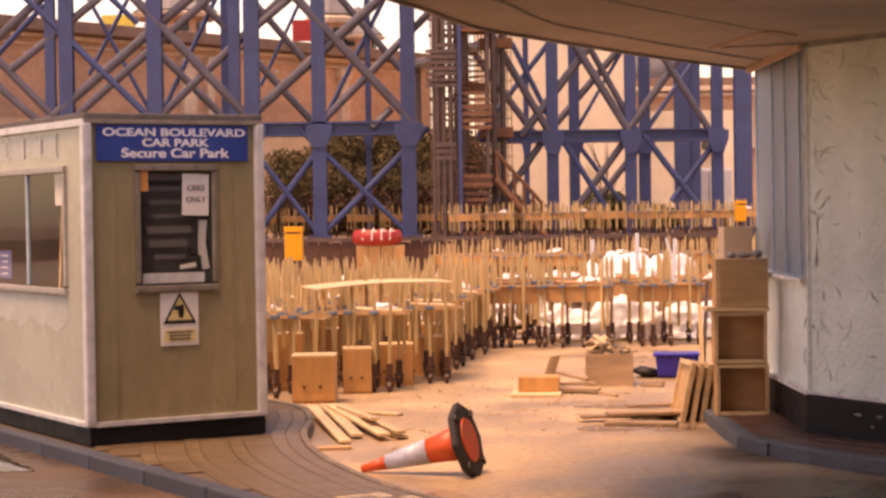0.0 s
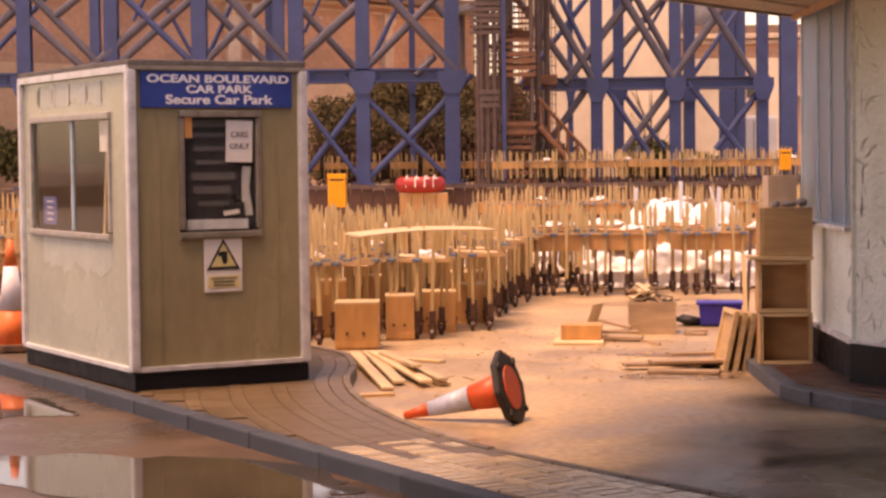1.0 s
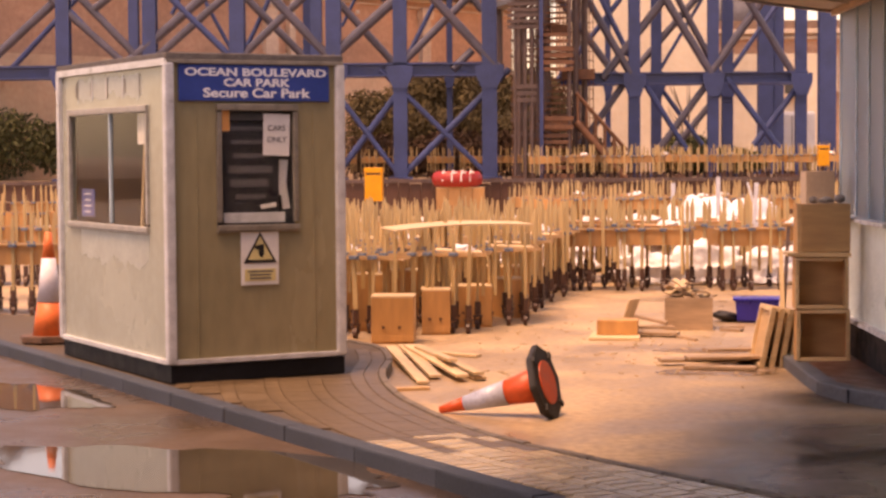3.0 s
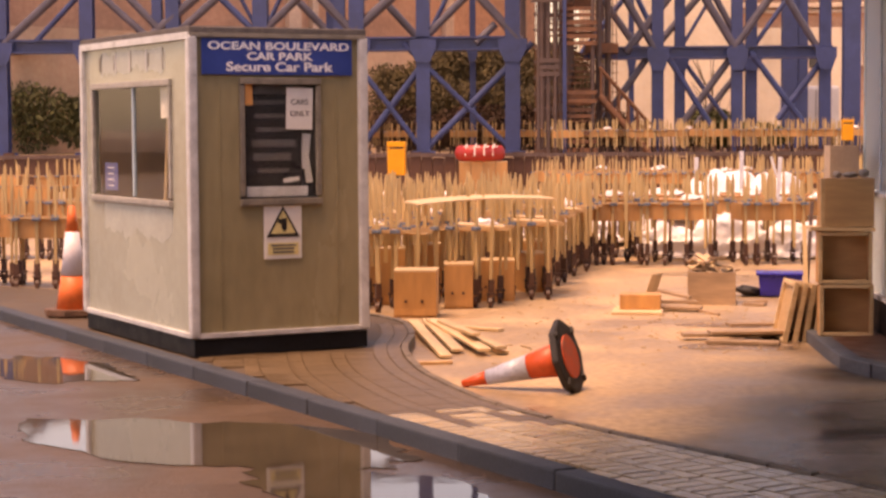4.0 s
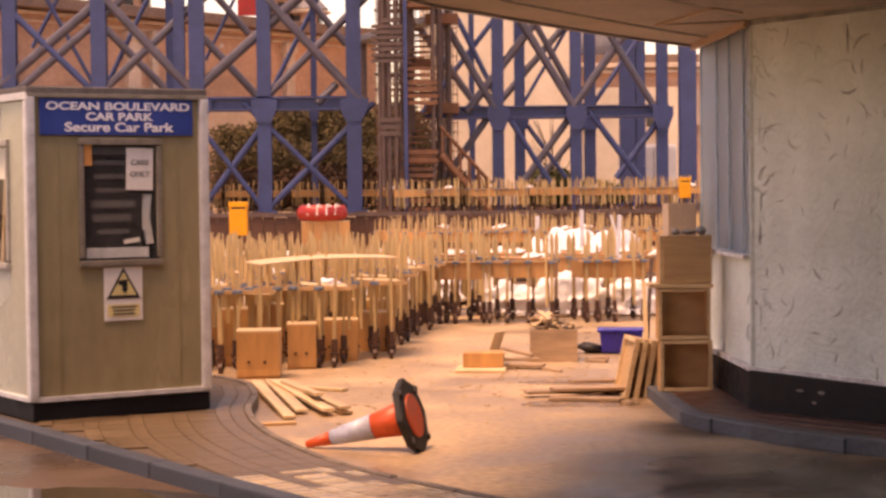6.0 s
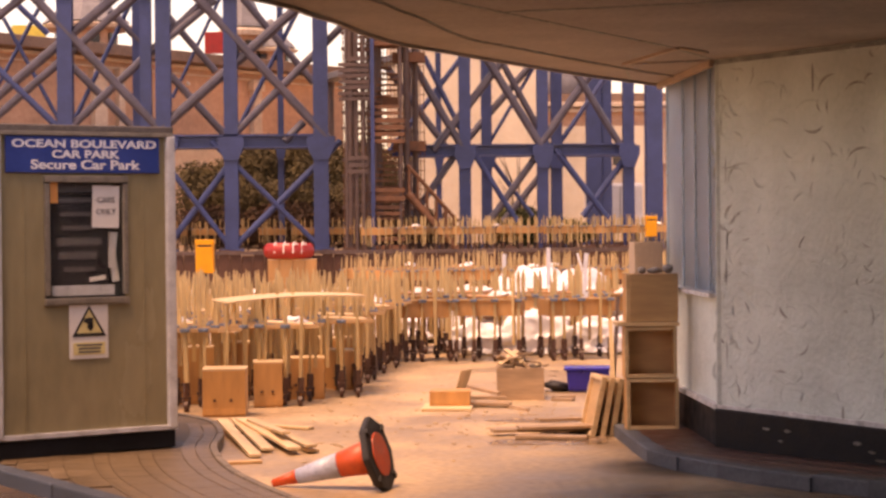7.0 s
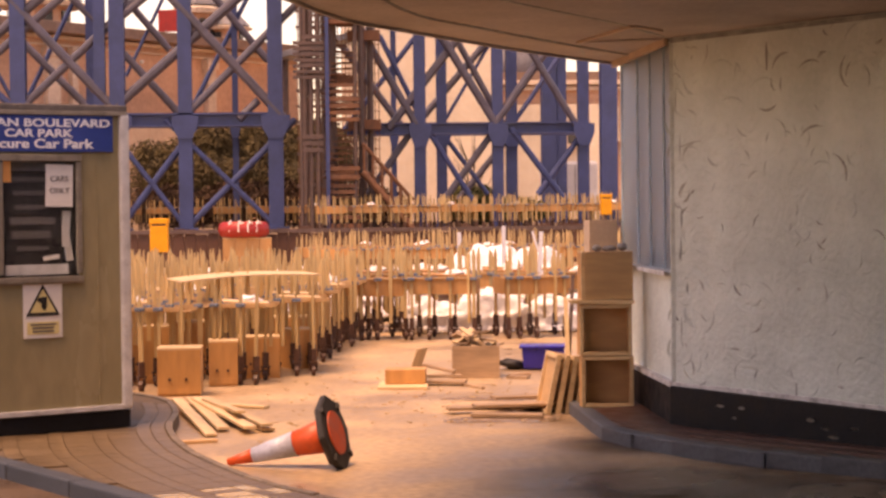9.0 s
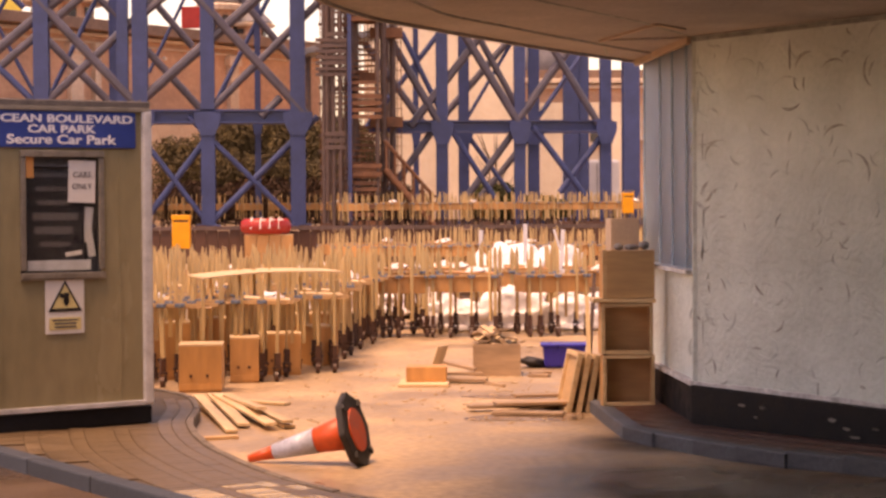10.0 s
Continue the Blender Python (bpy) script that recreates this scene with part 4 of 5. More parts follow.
# ---------------------------------------------------------------- loose timber and boxes in the yard
def plain_crate(x, y, w, h, dpt, turn, group="plywood boxes under the trolleys"):
    c = thing("plywood_box", pose(x, y, 0, 0, 0, turn), "orange plywood box standing on the yard floor", "box", group)
    part("front_board", box(((0, 0, h / 2), (w, 0.02, h)), bevel=0.004), M_PLY, c)
    part("back_board", box(((0, dpt, h / 2), (w, 0.02, h))), M_PLY, c)
    part("side_board", box(((-w / 2 + 0.01, dpt / 2, h / 2), (0.02, dpt - 0.02, h))), M_PLY, c)
    part("side_board", box(((w / 2 - 0.01, dpt / 2, h / 2), (0.02, dpt - 0.02, h))), M_PLY, c)
    part("lid", box(((0, dpt / 2, h + 0.008), (w + 0.01, dpt + 0.02, 0.016)), bevel=0.003), M_PLANK, c, "pale top board")
    for s in (-0.22, 0.16):
        part("bolt", rod((s * w, -0.012, h * 0.36), (s * w, -0.02, h * 0.36), 0.014, None, 8), M_CASTOR, c)
    part("batten", box(((0, -0.014, h * 0.12), (w, 0.008, 0.05))), M_PLY, c)
    return c


for x, y, w, h, dpt, turn in ((-1.13, 16.75, 0.37, 0.40, 0.34, 0), (-0.79, 17.58, 0.26, 0.40, 0.3, 2), (-0.485, 18.35, 0.38, 0.38, 0.3, 3), (-0.06, 19.36, 0.26, 0.38, 0.36, 24),
                              (-0.22, 20.4, 0.4, 0.44, 0.4, -2), (-1.50, 17.95, 0.42, 0.52, 0.3, 2), (-1.16, 18.9, 0.3, 0.50, 0.3, -4)):
    plain_crate(x, y, w, h, dpt, turn)
for k in range(4):
    plain_crate(-2.06 + 0.31 * k, 49.75, 0.30, 0.755, 0.5, 0, "boxes below the boat")


def board(name, a, b, width, thick, group, roll=0.0, label="pale sawn timber plank lying on the ground", material=None):
    a, b = Vector(a), Vector(b)
    d = b - a
    q = d.to_track_quat("X", "Z").to_matrix().to_4x4()
    return solid(name, box(((0, 0, 0), (d.length, width, thick), (roll, 0, 0)), bevel=0.003), material or M_PLANK, label, "plank", Matrix.Translation((a + b) / 2) @ q, group)


def bowed_board():
    bm = bmesh.new()
    prev = None
    for k in range(13):
        x = -0.75 + 1.5 * k / 12
        z = 0.03 * math.sin(math.pi * k / 12) + 0.02 * k / 12
        ring = [bm.verts.new((x, y, z + dz)) for y, dz in ((-0.17, 0), (0.17, 0), (0.17, 0.014), (-0.17, 0.014))]
        if prev:
            for j in range(4):
                bm.faces.new((prev[j], prev[(j + 1) % 4], ring[(j + 1) % 4], ring[j]))
        else:
            bm.faces.new(ring[::-1])
        prev = ring
    bm.faces.new(prev)
    bmesh.ops.recalc_face_normals(bm, faces=bm.faces[:])
    return bm


# sheet resting on the posts
solid("plywood_sheet", bowed_board(), M_PLANK, "bowed pale board laid across trolley posts", "board", pose(-0.62, 18.75, 0.925, 3, 0, 30))

random.seed(5)
g = "planks heaped by the kerb"
for a, b, w in (((-1.08, 15.7, 0.08), (-0.71, 13.75, 0.02), 0.085), ((-0.99, 16.1, 0.05), (-0.64, 14.05, 0.03), 0.09), ((-0.94, 15.9, 0.07), (-0.44, 13.9, 0.05), 0.095), ((-0.88, 15.9, 0.05), (-0.31, 14.0, 0.02), 0.09),
                ((-0.84, 15.6, 0.09), (-0.32, 13.95, 0.06), 0.08), ((-0.90, 16.3, 0.03), (-0.52, 14.3, 0.12), 0.07), ((-0.75, 15.9, 0.015), (-0.36, 15.6, 0.015), 0.08)):
    board("plank", a, b, w, 0.022, g)
board("plank", (-0.93, 13.42, 0.012), (-0.66, 13.5, 0.012), 0.08, 0.02, g, 0, "short grey offcut by the kerb", M_PLYDARK)
g = "planks stacked on the wet floor"
for k, (a, b, w) in enumerate((((1.10, 15.35, 0.015), (1.86, 15.2, 0.015), 0.16), ((1.05, 15.0, 0.04), (1.82, 15.1, 0.04), 0.14), ((1.22, 14.75, 0.02), (1.75, 14.62, 0.02), 0.15), ((1.25, 14.9, 0.07), (1.9, 15.0, 0.07), 0.18), ((1.42, 15.2, 0.10), (1.95, 15.3, 0.10), 0.16))):
    board("plank", a, b, w, 0.024, g, 0, "weathered plank stacked on the wet floor", M_OLDWOOD)


def leaning_panel(x, y, w, h, lean, turn):
    p = thing("leaning_frame", pose(x, y, 0.0, 0, lean, turn), "framed plywood panel leaning against the stacked crates", "panel", "panels leaning by the crates")
    part("board", box(((0, 0, h / 2), (0.012, w, h))), M_PLYDARK, p)
    for y0 in (-w / 2, w / 2):
        part("edge_batten", box(((-0.01, y0, h / 2), (0.04, 0.028, h)), bevel=0.003), M_PLANK, p)
    for z in (0.02, h - 0.02):
        part("edge_batten", box(((-0.01, 0, z), (0.04, w - 0.03, 0.03)), bevel=0.003), M_PLANK, p)


for k in range(4):
    leaning_panel(1.80 + 0.068 * k, 15.0 + 0.02 * k, 0.40, 0.47 - 0.012 * k, 12 - 1.0 * k, 5 + 3 * k)


def open_crate(z, solid_front, turn, dx=0.0, h=0.385):
    c = thing("wooden_crate", pose(2.212 + dx, 14.40, z - 0.018, 0, 0, turn), "open plywood crate with pale batten edges stacked by the wall" if not solid_front else "closed plywood crate on top of a stack", "crate", "crates stacked by the wall")
    w, dpt = 0.39, 0.17
    part("back_board", box(((0, dpt - 0.01, h / 2), (w - 0.03, 0.012, h - 0.02))), M_PLYDARK, c)
    for s in (-1, 1):
        part("side_board", box(((s * (w / 2 - 0.008), dpt / 2, h / 2), (0.016, dpt, h - 0.004))), M_PLY, c)
        part("batten", box(((s * (w / 2 - 0.014), -0.006, h / 2), (0.028, 0.02, h - 0.006)), bevel=0.003), M_PLANK, c)
    part("base_board", box(((0, dpt / 2, 0.010), (w - 0.034, dpt - 0.02, 0.016))), M_PLY, c)
    part("top_board", box(((0, dpt / 2, h - 0.010), (w - 0.034, dpt - 0.02, 0.016))), M_PLY, c)
    for z0 in (0.016, h - 0.016):
        part("batten", box(((0, -0.006, z0), (w - 0.06, 0.02, 0.026)), bevel=0.003), M_PLANK, c)
    if solid_front:
        part("front_board", box(((0.012, -0.024, h / 2), (w - 0.03, 0.014, h - 0.008)), bevel=0.003), M_PLYDARK, c, "plain brown plywood front")
    return c


open_crate(0.112, False, -2)
open_crate(0.112 + 0.387, False, -1, -0.012)
solid("shelf_board", box(((0, 0, 0), (0.47, 0.26, 0.03)), bevel=0.005), M_PLANK, "pale board between stacked crates", "board", pose(2.18, 14.49, 0.885, 0, 0.5, -2))
open_crate(0.919, True, 1, 0.0, 0.36)
for x, y, s in ((2.15, 14.48, (0.035, 0.035, 0.026)), (2.25, 14.5, (0.055, 0.04, 0.022)), (2.345, 14.49, (0.04, 0.04, 0.034))):
    solid("stone", blob(s, x * 9, 2, 0.25).transformed((0, 0, 0)), M_STONE, "small grey stone on the top crate", "stone", pose(x, y, 1.262 + s[2] * 0.9), "stones on the crate", smooth=True)
cb = thing("cardboard_panel", pose(2.31, 15.2, 0.088, 0, 0, 3), "tall brown cardboard carton behind the crates", "carton")
part("front_sheet", box(((0, 0, 0.70), (0.225, 0.012, 1.40)), bevel=0.002), M_CARD, cb)
part("side_sheet", box(((0.106, 0.11, 0.70), (0.012, 0.2, 1.40)), ((-0.106, 0.11, 0.70), (0.012, 0.2, 1.40))), M_CARD, cb)
part("back_sheet", box(((0, 0.22, 0.70), (0.225, 0.012, 1.40))), M_CARD, cb)

# scrap crate, low box and scraps
sc = thing("scrap_crate", pose(1.54, 18.15, 0, 0, 0, -4), "brown wooden crate heaped with broken timber", "crate")
part("front_board", box(((0.0, -0.17, 0.15), (0.44, 0.016, 0.30)), bevel=0.003), M_OLDWOOD, sc)
part("back_board", box(((0, 0.17, 0.15), (0.44, 0.016, 0.30))), M_OLDWOOD, sc)
part("side_board", box(((-0.21, 0, 0.15), (0.016, 0.32, 0.30))), M_OLDWOOD, sc)
part("side_board", box(((0.21, 0, 0.15), (0.016, 0.32, 0.30))), M_OLDWOOD, sc)
part("base_board", box(((0, 0, 0.02), (0.40, 0.32, 0.016))), M_OLDWOOD, sc)
for k in range(22):
    a = random.uniform(-75, 75)
    part("scrap", box(((random.uniform(-0.15, 0.15), random.uniform(-0.1, 0.1), 0.27 + 0.007 * k), (random.uniform(0.10, 0.30), random.uniform(0.03, 0.07), 0.018), (random.uniform(-30, 30), random.uniform(-28, 28), a))), M_PLANK if k % 4 == 0 else M_OLDWOOD, sc)
lb = thing("low_box", pose(0.845, 17.35, 0, 0, 0, -5), "low orange wooden box on a base board", "box")
part("body", box(((0, 0, 0.095), (0.36, 0.30, 0.13)), bevel=0.006), M_PLY, lb)
part("base_board", box(((-0.02, -0.1, 0.014), (0.44, 0.55, 0.026)), bevel=0.004), M_PLANK, lb)
g = "scrap wood between the boxes"
for a, b, w in (((1.02, 17.7, 0.16), (1.30, 17.6, 0.10), 0.10), ((1.04, 17.4, 0.03), (1.38, 17.3, 0.03), 0.14), ((1.0, 17.55, 0.07), (1.36, 17.6, 0.06), 0.12), ((1.35, 17.3, 0.012), (1.5, 16.9, 0.012), 0.03), ((1.82, 17.9, 0.015), (2.0, 17.8, 0.015), 0.08), ((1.85, 18.1, 0.012), (2.05, 18.2, 0.012), 0.06)):
    board("scrap_board", a, b, w, 0.026, g, 0, "broken timber offcut on the ground", M_OLDWOOD)
board("upright_board", (0.93, 17.9, 0.0), (1.02, 17.85, 0.30), 0.22, 0.012, g, 0, "thin plywood offcut standing on edge")

# blue tub with a dark cloth beside it
tub = thing("plastic_tub", pose(2.26, 18.85, 0, 0, 0, -6), "blue plastic storage tub lying in the yard", "tub")
bm = box(((0, 0, 0.115), (0.42, 0.32, 0.21)), bevel=0.02)
for v in bm.verts:
    k = 0.90 + 0.10 * v.co.z / 0.22
    v.co.x, v.co.y = v.co.x * k, v.co.y * k
part("body", bm, M_TUB, tub)
part("rim", box(((0, 0, 0.225), (0.46, 0.36, 0.025)), bevel=0.008), M_TUB, tub)
for k in range(4):
    part("rib", box(((-0.15 + 0.1 * k, -0.157, 0.12), (0.02, 0.012, 0.16), (4, 0, 0))), M_TUB, tub)
solid("dark_rag", blob((0.16, 0.13, 0.05), 4, 3).transformed((0, 0, 0)), M_RUBBER, "crumpled black cloth on the ground", "cloth", pose(1.98, 18.9, 0.045, 0, 12, 20), smooth=True)
solid("dark_rag", blob((0.18, 0.3, 0.07), 7, 3).transformed((0, 0, 0)), M_DARKIRON, "brown crumpled cloth against the crates", "cloth", pose(2.5, 18.3, 0.06), smooth=True)
board("tall_lath", (2.02, 15.3, 0.0), (2.10, 15.45, 1.05), 0.03, 0.012, "laths by the crates", 0, "thin dark lath leaning by the crates", M_DARKIRON)
board("tall_lath", (2.02, 15.1, 0.0), (2.045, 15.5, 0.86), 0.035, 0.014, "laths by the crates", 0, "thin pale lath leaning by the crates")


# ---------------------------------------------------------------- traffic cones
def traffic_cone(m, h, label, paint, rubber, wide, base_label, sleeve):
    c = thing("traffic_cone", m, label, "traffic cone", "traffic cones")
    k = h / 0.75
    part("lower_body", lathe([(0.116 * k, 0.050 * k), (0.079 * k, 0.285 * k)], 28), paint, c, "", True)
    part("sleeve", lathe([(0.082 * k, 0.283 * k), (0.047 * k, 0.577 * k)], 28), sleeve, c, "scuffed white reflective sleeve", True)
    part("upper_body", lathe([(0.045 * k, 0.575 * k), (0.022 * k, 0.752 * k)], 28), paint, c, "", True)
    sq = []
    for i in range(8):
        a = math.pi / 4 * i + math.pi / 8
        sq.append((wide * k * math.cos(a), wide * k * math.sin(a)))
    bm = prism(sq, 0.012 * k, 0.055 * k)
    bmesh.ops.bevel(bm, geom=bm.edges[:], offset=0.006, segments=2, affect="EDGES")
    part("base", bm, rubber, c, base_label)
    part("base_insert", lathe([(0.138 * k, 0.004 * k), (0.140 * k, 0.013 * k)], 28), paint, c, "orange underside of the cone")
    for i in range(4):
        a = math.pi / 2 * i + math.pi / 8
        part("foot", box(((wide * 0.857 * k * math.cos(a), wide * 0.857 * k * math.sin(a), 0.006 * k), (0.05, 0.03, 0.014), math.degrees(a))), rubber, c)
    return c


# the fallen one: its tip rests on the ground, the base stands on its rim
tip, foot = Vector((-0.522, 12.26, 0.024)), Vector((0.160, 12.04, 0.226))
axis = (tip - foot).normalized()
fallen = Matrix.Translation(foot) @ axis.to_track_quat("Z", "Y").to_matrix().to_4x4() @ pose(0, 0, 0, 0, 0, 22.5)
traffic_cone(fallen, 0.75, "fallen orange and white traffic cone lying on its side", M_CONE, M_RUBBER, 0.245, "heavy black rubber base", M_SLEEVE)
traffic_cone(pose(-3.98, 16.15, 0.075, 0, 0, 20), 0.93, "upright orange and white traffic cone on the pavement", M_CONEPALE, M_CONEBASE, 0.205, "muddy brown cone base", M_PALESLEEVE)


# ---------------------------------------------------------------- bins, inflatable, plastic heap
def litter_bin(x, y, z, post, k=1.0):
    b = thing("litter_bin", pose(x, y, z), "bright yellow litter bin on a post", "litter bin", "yellow litter bins")
    part("post", rod((0, 0, 0), (0, 0, post + 0.1), 0.05), M_DARKIRON, b)
    bm = box(((0, 0, post + 0.30 * k), (0.40 * k, 0.36 * k, 0.60 * k)), ((0, 0, post + 0.70 * k), (0.42 * k, 0.38 * k, 0.12 * k)), ((-0.18 * k, 0, post + 0.62 * k), (0.04 * k, 0.36 * k, 0.08 * k)), ((0.18 * k, 0, post + 0.62 * k), (0.04 * k, 0.36 * k, 0.08 * k)), bevel=0.015)
    part("body", bm, M_BIN, b)
    part("mouth", box(((0, -0.15 * k, post + 0.62 * k), (0.30 * k, 0.05 * k, 0.075 * k))), M_INK, b, "dark opening")


litter_bin(-3.365, 44, 0, 0.57)
litter_bin(8.36, 54.5, TZ, 0.42, 0.76)

rb = thing("inflatable_boat", pose(-1.68, 50.0, 0.77) @ Matrix.Diagonal((0.8, 0.8, 0.95, 1)), "red inflatable boat with white ropes on a low stack of crates", "boat")
bm = bmesh.new()
rings = []
for i in range(28):
    a = 6.28319 * i / 28
    c = Vector((0.62 * math.cos(a), 0.40 * math.sin(a), 0.22))
    out = Vector((math.cos(a), math.sin(a), 0))
    rings.append([bm.verts.new(c + out * 0.20 * math.cos(t) + Vector((0, 0, 0.22 * math.sin(t)))) for t in [6.28319 * j / 10 for j in range(10)]])
for i in range(28):
    for j in range(10):
        bm.faces.new((rings[i][j], rings[(i + 1) % 28][j], rings[(i + 1) % 28][(j + 1) % 10], rings[i][(j + 1) % 10]))
bmesh.ops.recalc_face_normals(bm, faces=bm.faces[:])
part("tube", bm, M_RED, rb, "", True)
for x in (-0.45, -0.15, 0.15, 0.42):
    yo = -0.40 * math.sqrt(max(0.05, 1 - (x / 0.62) ** 2))
    bm = rod((x, yo - 0.21, 0.16), (x, yo - 0.14, 0.39), 0.024)
    rod((x, yo - 0.14, 0.39), (x + 0.05, yo + 0.02, 0.455), 0.024, None, 8, bm)
    rod((x, yo - 0.14, 0.39), (x + 0.16, yo - 0.13, 0.40), 0.02, None, 8, bm)
    part("rope", bm, M_PAPER, rb, "white rope")
part("floor", box(((0, 0, 0.06), (1.1, 0.7, 0.06)), bevel=0.02), M_RED, rb)

tarp = blob((1.0, 0.75, 0.56), 2, 5, 0.34).transformed((0, 0, 0))
for v in tarp.verts:
    v.co.z = max(v.co.z, -0.18)
    v.co += Vector((0.08 * noise.noise(v.co * 5), 0, 0.30 * abs(noise.noise(v.co * 3)) + 0.10 * abs(noise.noise(v.co * 9)) + 0.03 * noise.noise(v.co * 18)))
solid("polythene_sheet", tarp, M_TARP, "heap of crumpled white polythene sheeting", "plastic heap", pose(2.75, 27.6, 0.25), smooth=True)
tarp = blob((1.35, 0.6, 0.50), 9, 5, 0.4).transformed((0, 0, 0))
for v in tarp.verts:
    v.co.z = max(v.co.z, -0.12)
    v.co += Vector((0.06 * noise.noise(v.co * 5), -0.10 * abs(noise.noise(v.co * 6)), 0.14 * abs(noise.noise(v.co * 7))))
solid("polythene_sheet", tarp, M_TARP, "flat heap of white polythene sheeting", "plastic heap", pose(1.1, 27.3, 0.16), smooth=True)
solid("polythene_sheet", blob((0.9, 0.5, 0.36), 12, 4, 0.4).transformed((0, 0, 0)), M_TARP, "flat heap of white polythene sheeting", "plastic heap", pose(3.9, 27.2, 0.2), smooth=True)
for x, y, w, h, seed in ((2.15, 25.4, 0.85, 0.50, 14), (3.45, 25.2, 0.95, 0.55, 16), (4.5, 25.3, 0.7, 0.48, 18)):
    tarp = blob((w, 0.42, h), seed, 5, 0.45).transformed((0, 0, 0))
    for v in tarp.verts:
        v.co.z = max(v.co.z, -0.12)
        v.co += Vector((0.05 * noise.noise(v.co * 6), -0.12 * abs(noise.noise(v.co * 5)), 0.12 * abs(noise.noise(v.co * 8))))
    solid("polythene_sheet", tarp, M_TARP, "crumpled white polythene lying among the trolleys", "plastic heap", pose(x, y, 0.14), smooth=True)
for x, w, h, seed in ((1.55, 0.42, 0.26, 31), (2.3, 0.5, 0.34, 33), (3.1, 0.46, 0.30, 35)):
    tarp = blob((w, 0.16, h), seed, 4, 0.45).transformed((0, 0, 0))
    for v in tarp.verts:
        v.co.z = max(v.co.z, -0.1)
        v.co += Vector((0.05 * noise.noise(v.co * 6), -0.08 * abs(noise.noise(v.co * 7)), 0.10 * abs(noise.noise(v.co * 8))))
    solid("polythene_sheet", tarp, M_TARP, "crumpled white polythene lying under the trays", "plastic heap", pose(x, 24.12, 0.11), smooth=True)
for x, h, v in ((2.05, 1.22, 0), (2.66, 1.30, 0), (3.15, 1.22, 1)):
    strap = thing("bag_strap", pose(x, 26.6, 0), "white strap standing up from the plastic heap", "strap", "straps of the bags")
    part("webbing", box(((0, 0, h / 2), (0.055, 0.012, h), (0, 3 * v, 0))), M_TARP, strap)
    if v:
        part("loop", box(((-0.05, 0.012, h - 0.14), (0.03, 0.012, 0.30), (0, -16, 0))), M_TARP, strap)

# ---------------------------------------------------------------- terrace edge: maroon boards
hoarding = thing("hoarding", pose(0, 50.9, 0), "low maroon board hoarding along the terrace", "hoarding")
random.seed(8)
plank_mesh = to_mesh("board", box(((0, 0, 0.5), (0.285, 0.04, 1.0))), M_MAROON)
for k in range(100):
    ob = part("board", plank_mesh, M_MAROON, hoarding)
    ob.location = (-17.5 + 0.3 * k, random.uniform(-0.01, 0.01), random.uniform(-0.16, 0.04))
part("top_rail", box(((-2.5, -0.06, 0.92), (30, 0.06, 0.10))), M_DARKIRON, hoarding)


# ---------------------------------------------------------------- stair tower and red steps
st = thing("stair_tower", pose(0.55, 58.5, TZ), "dark iron spiral stair tower with rusty landings", "stair tower")
for x, y in ((-0.75, -0.7), (0.85, -0.7), (-0.75, 0.8), (0.85, 0.8), (-0.25, -0.75), (-0.45, -0.7)):
    part("post", rod((x, y, 0), (x, y, 13), 0.055), M_DARKIRON, st)
for x, y, r in ((-0.62, 0.3, 0.09), (-0.05, 0.5, 0.10), (1.05, 0.35, 0.09), (1.35, 0.9, 0.10)):
    part("post", rod((x, y, 0), (x, y, 13), r), M_DARKIRON, st)
part("blue_post", box(((0.02, -0.85, 6.5), (0.11, 0.11, 13.0))), M_STEEL, st, "blue painted steel post")
for k in range(7):
    z = 4.55 + 0.17 * k
    part("cage_slat", box(((-0.52, -0.82, z), (0.92, 0.05, 0.10))), M_DARKIRON, st, "dark iron slat")
for k in range(26):
    part("cage_rail", box(((-0.4, 0.62, 0.4 + 0.48 * k), (1.0, 0.04, 0.10))), M_DARKIRON, st, "dark iron rail")
part("core", rod((0.2, 0, 0), (0.2, 0, 13), 0.12), M_DARKIRON, st)
for k in range(72):
    a = 26 * k
    part("tread", box(((0.2 + 0.36 * math.cos(radians(a)), 0.36 * math.sin(radians(a)), 0.18 * k + 0.15), (0.72, 0.26, 0.05), a)), M_RUST, st)
for k in range(5):
    z = 1.0 + 2.6 * k
    part("landing", box(((0.45, 0, z), (0.95, 1.3, 0.08))), M_RUST, st)
    for j in range(4):
        part("landing_slat", box(((0.45, -0.72, z + 0.15 + 0.19 * j), (0.95, 0.04, 0.11))), M_RUST, st, "rusty red slat")
    for dz in (1.7, 1.0, 0.4):
        part("guard_rail", box(((-0.35, -0.70, z + dz), (0.72, 0.03, 0.06))), M_DARKIRON, st)
for k in range(7):
    part("guard_bar", rod((-0.72 + 0.1 * k, -0.72, 0), (-0.72 + 0.1 * k, -0.72, 13), 0.016, None, 6), M_DARKIRON, st)
for z in (5.0, 5.25, 5.5, 5.75, 8.0, 8.25, 2.4, 2.6, 2.8):
    part("landing_slat", box(((-0.42, -0.78, z), (0.62, 0.04, 0.13))), M_DARKIRON, st, "dark iron slat")
for z in (0.15, 0.4, 0.65, 1.6, 1.85, 3.3, 3.5, 3.7, 3.9, 6.2, 6.4, 6.6, 6.8):
    part("landing_slat", box(((0.52, -0.82, z), (0.90, 0.04, 0.12))), M_RUST, st, "rusty red slat")
screen = part("mesh_screen", box(((0.4, 1.05, 12.9), (2.5, 0.05, 0.06))), M_RUST, st, "rusty wire mesh screen")
for k in range(23):
    part("mesh_bar", rod((-0.85 + 0.112 * k, 1.05, 0), (-0.85 + 0.112 * k, 1.05, 13), 0.015, None, 5), M_RUST, screen)
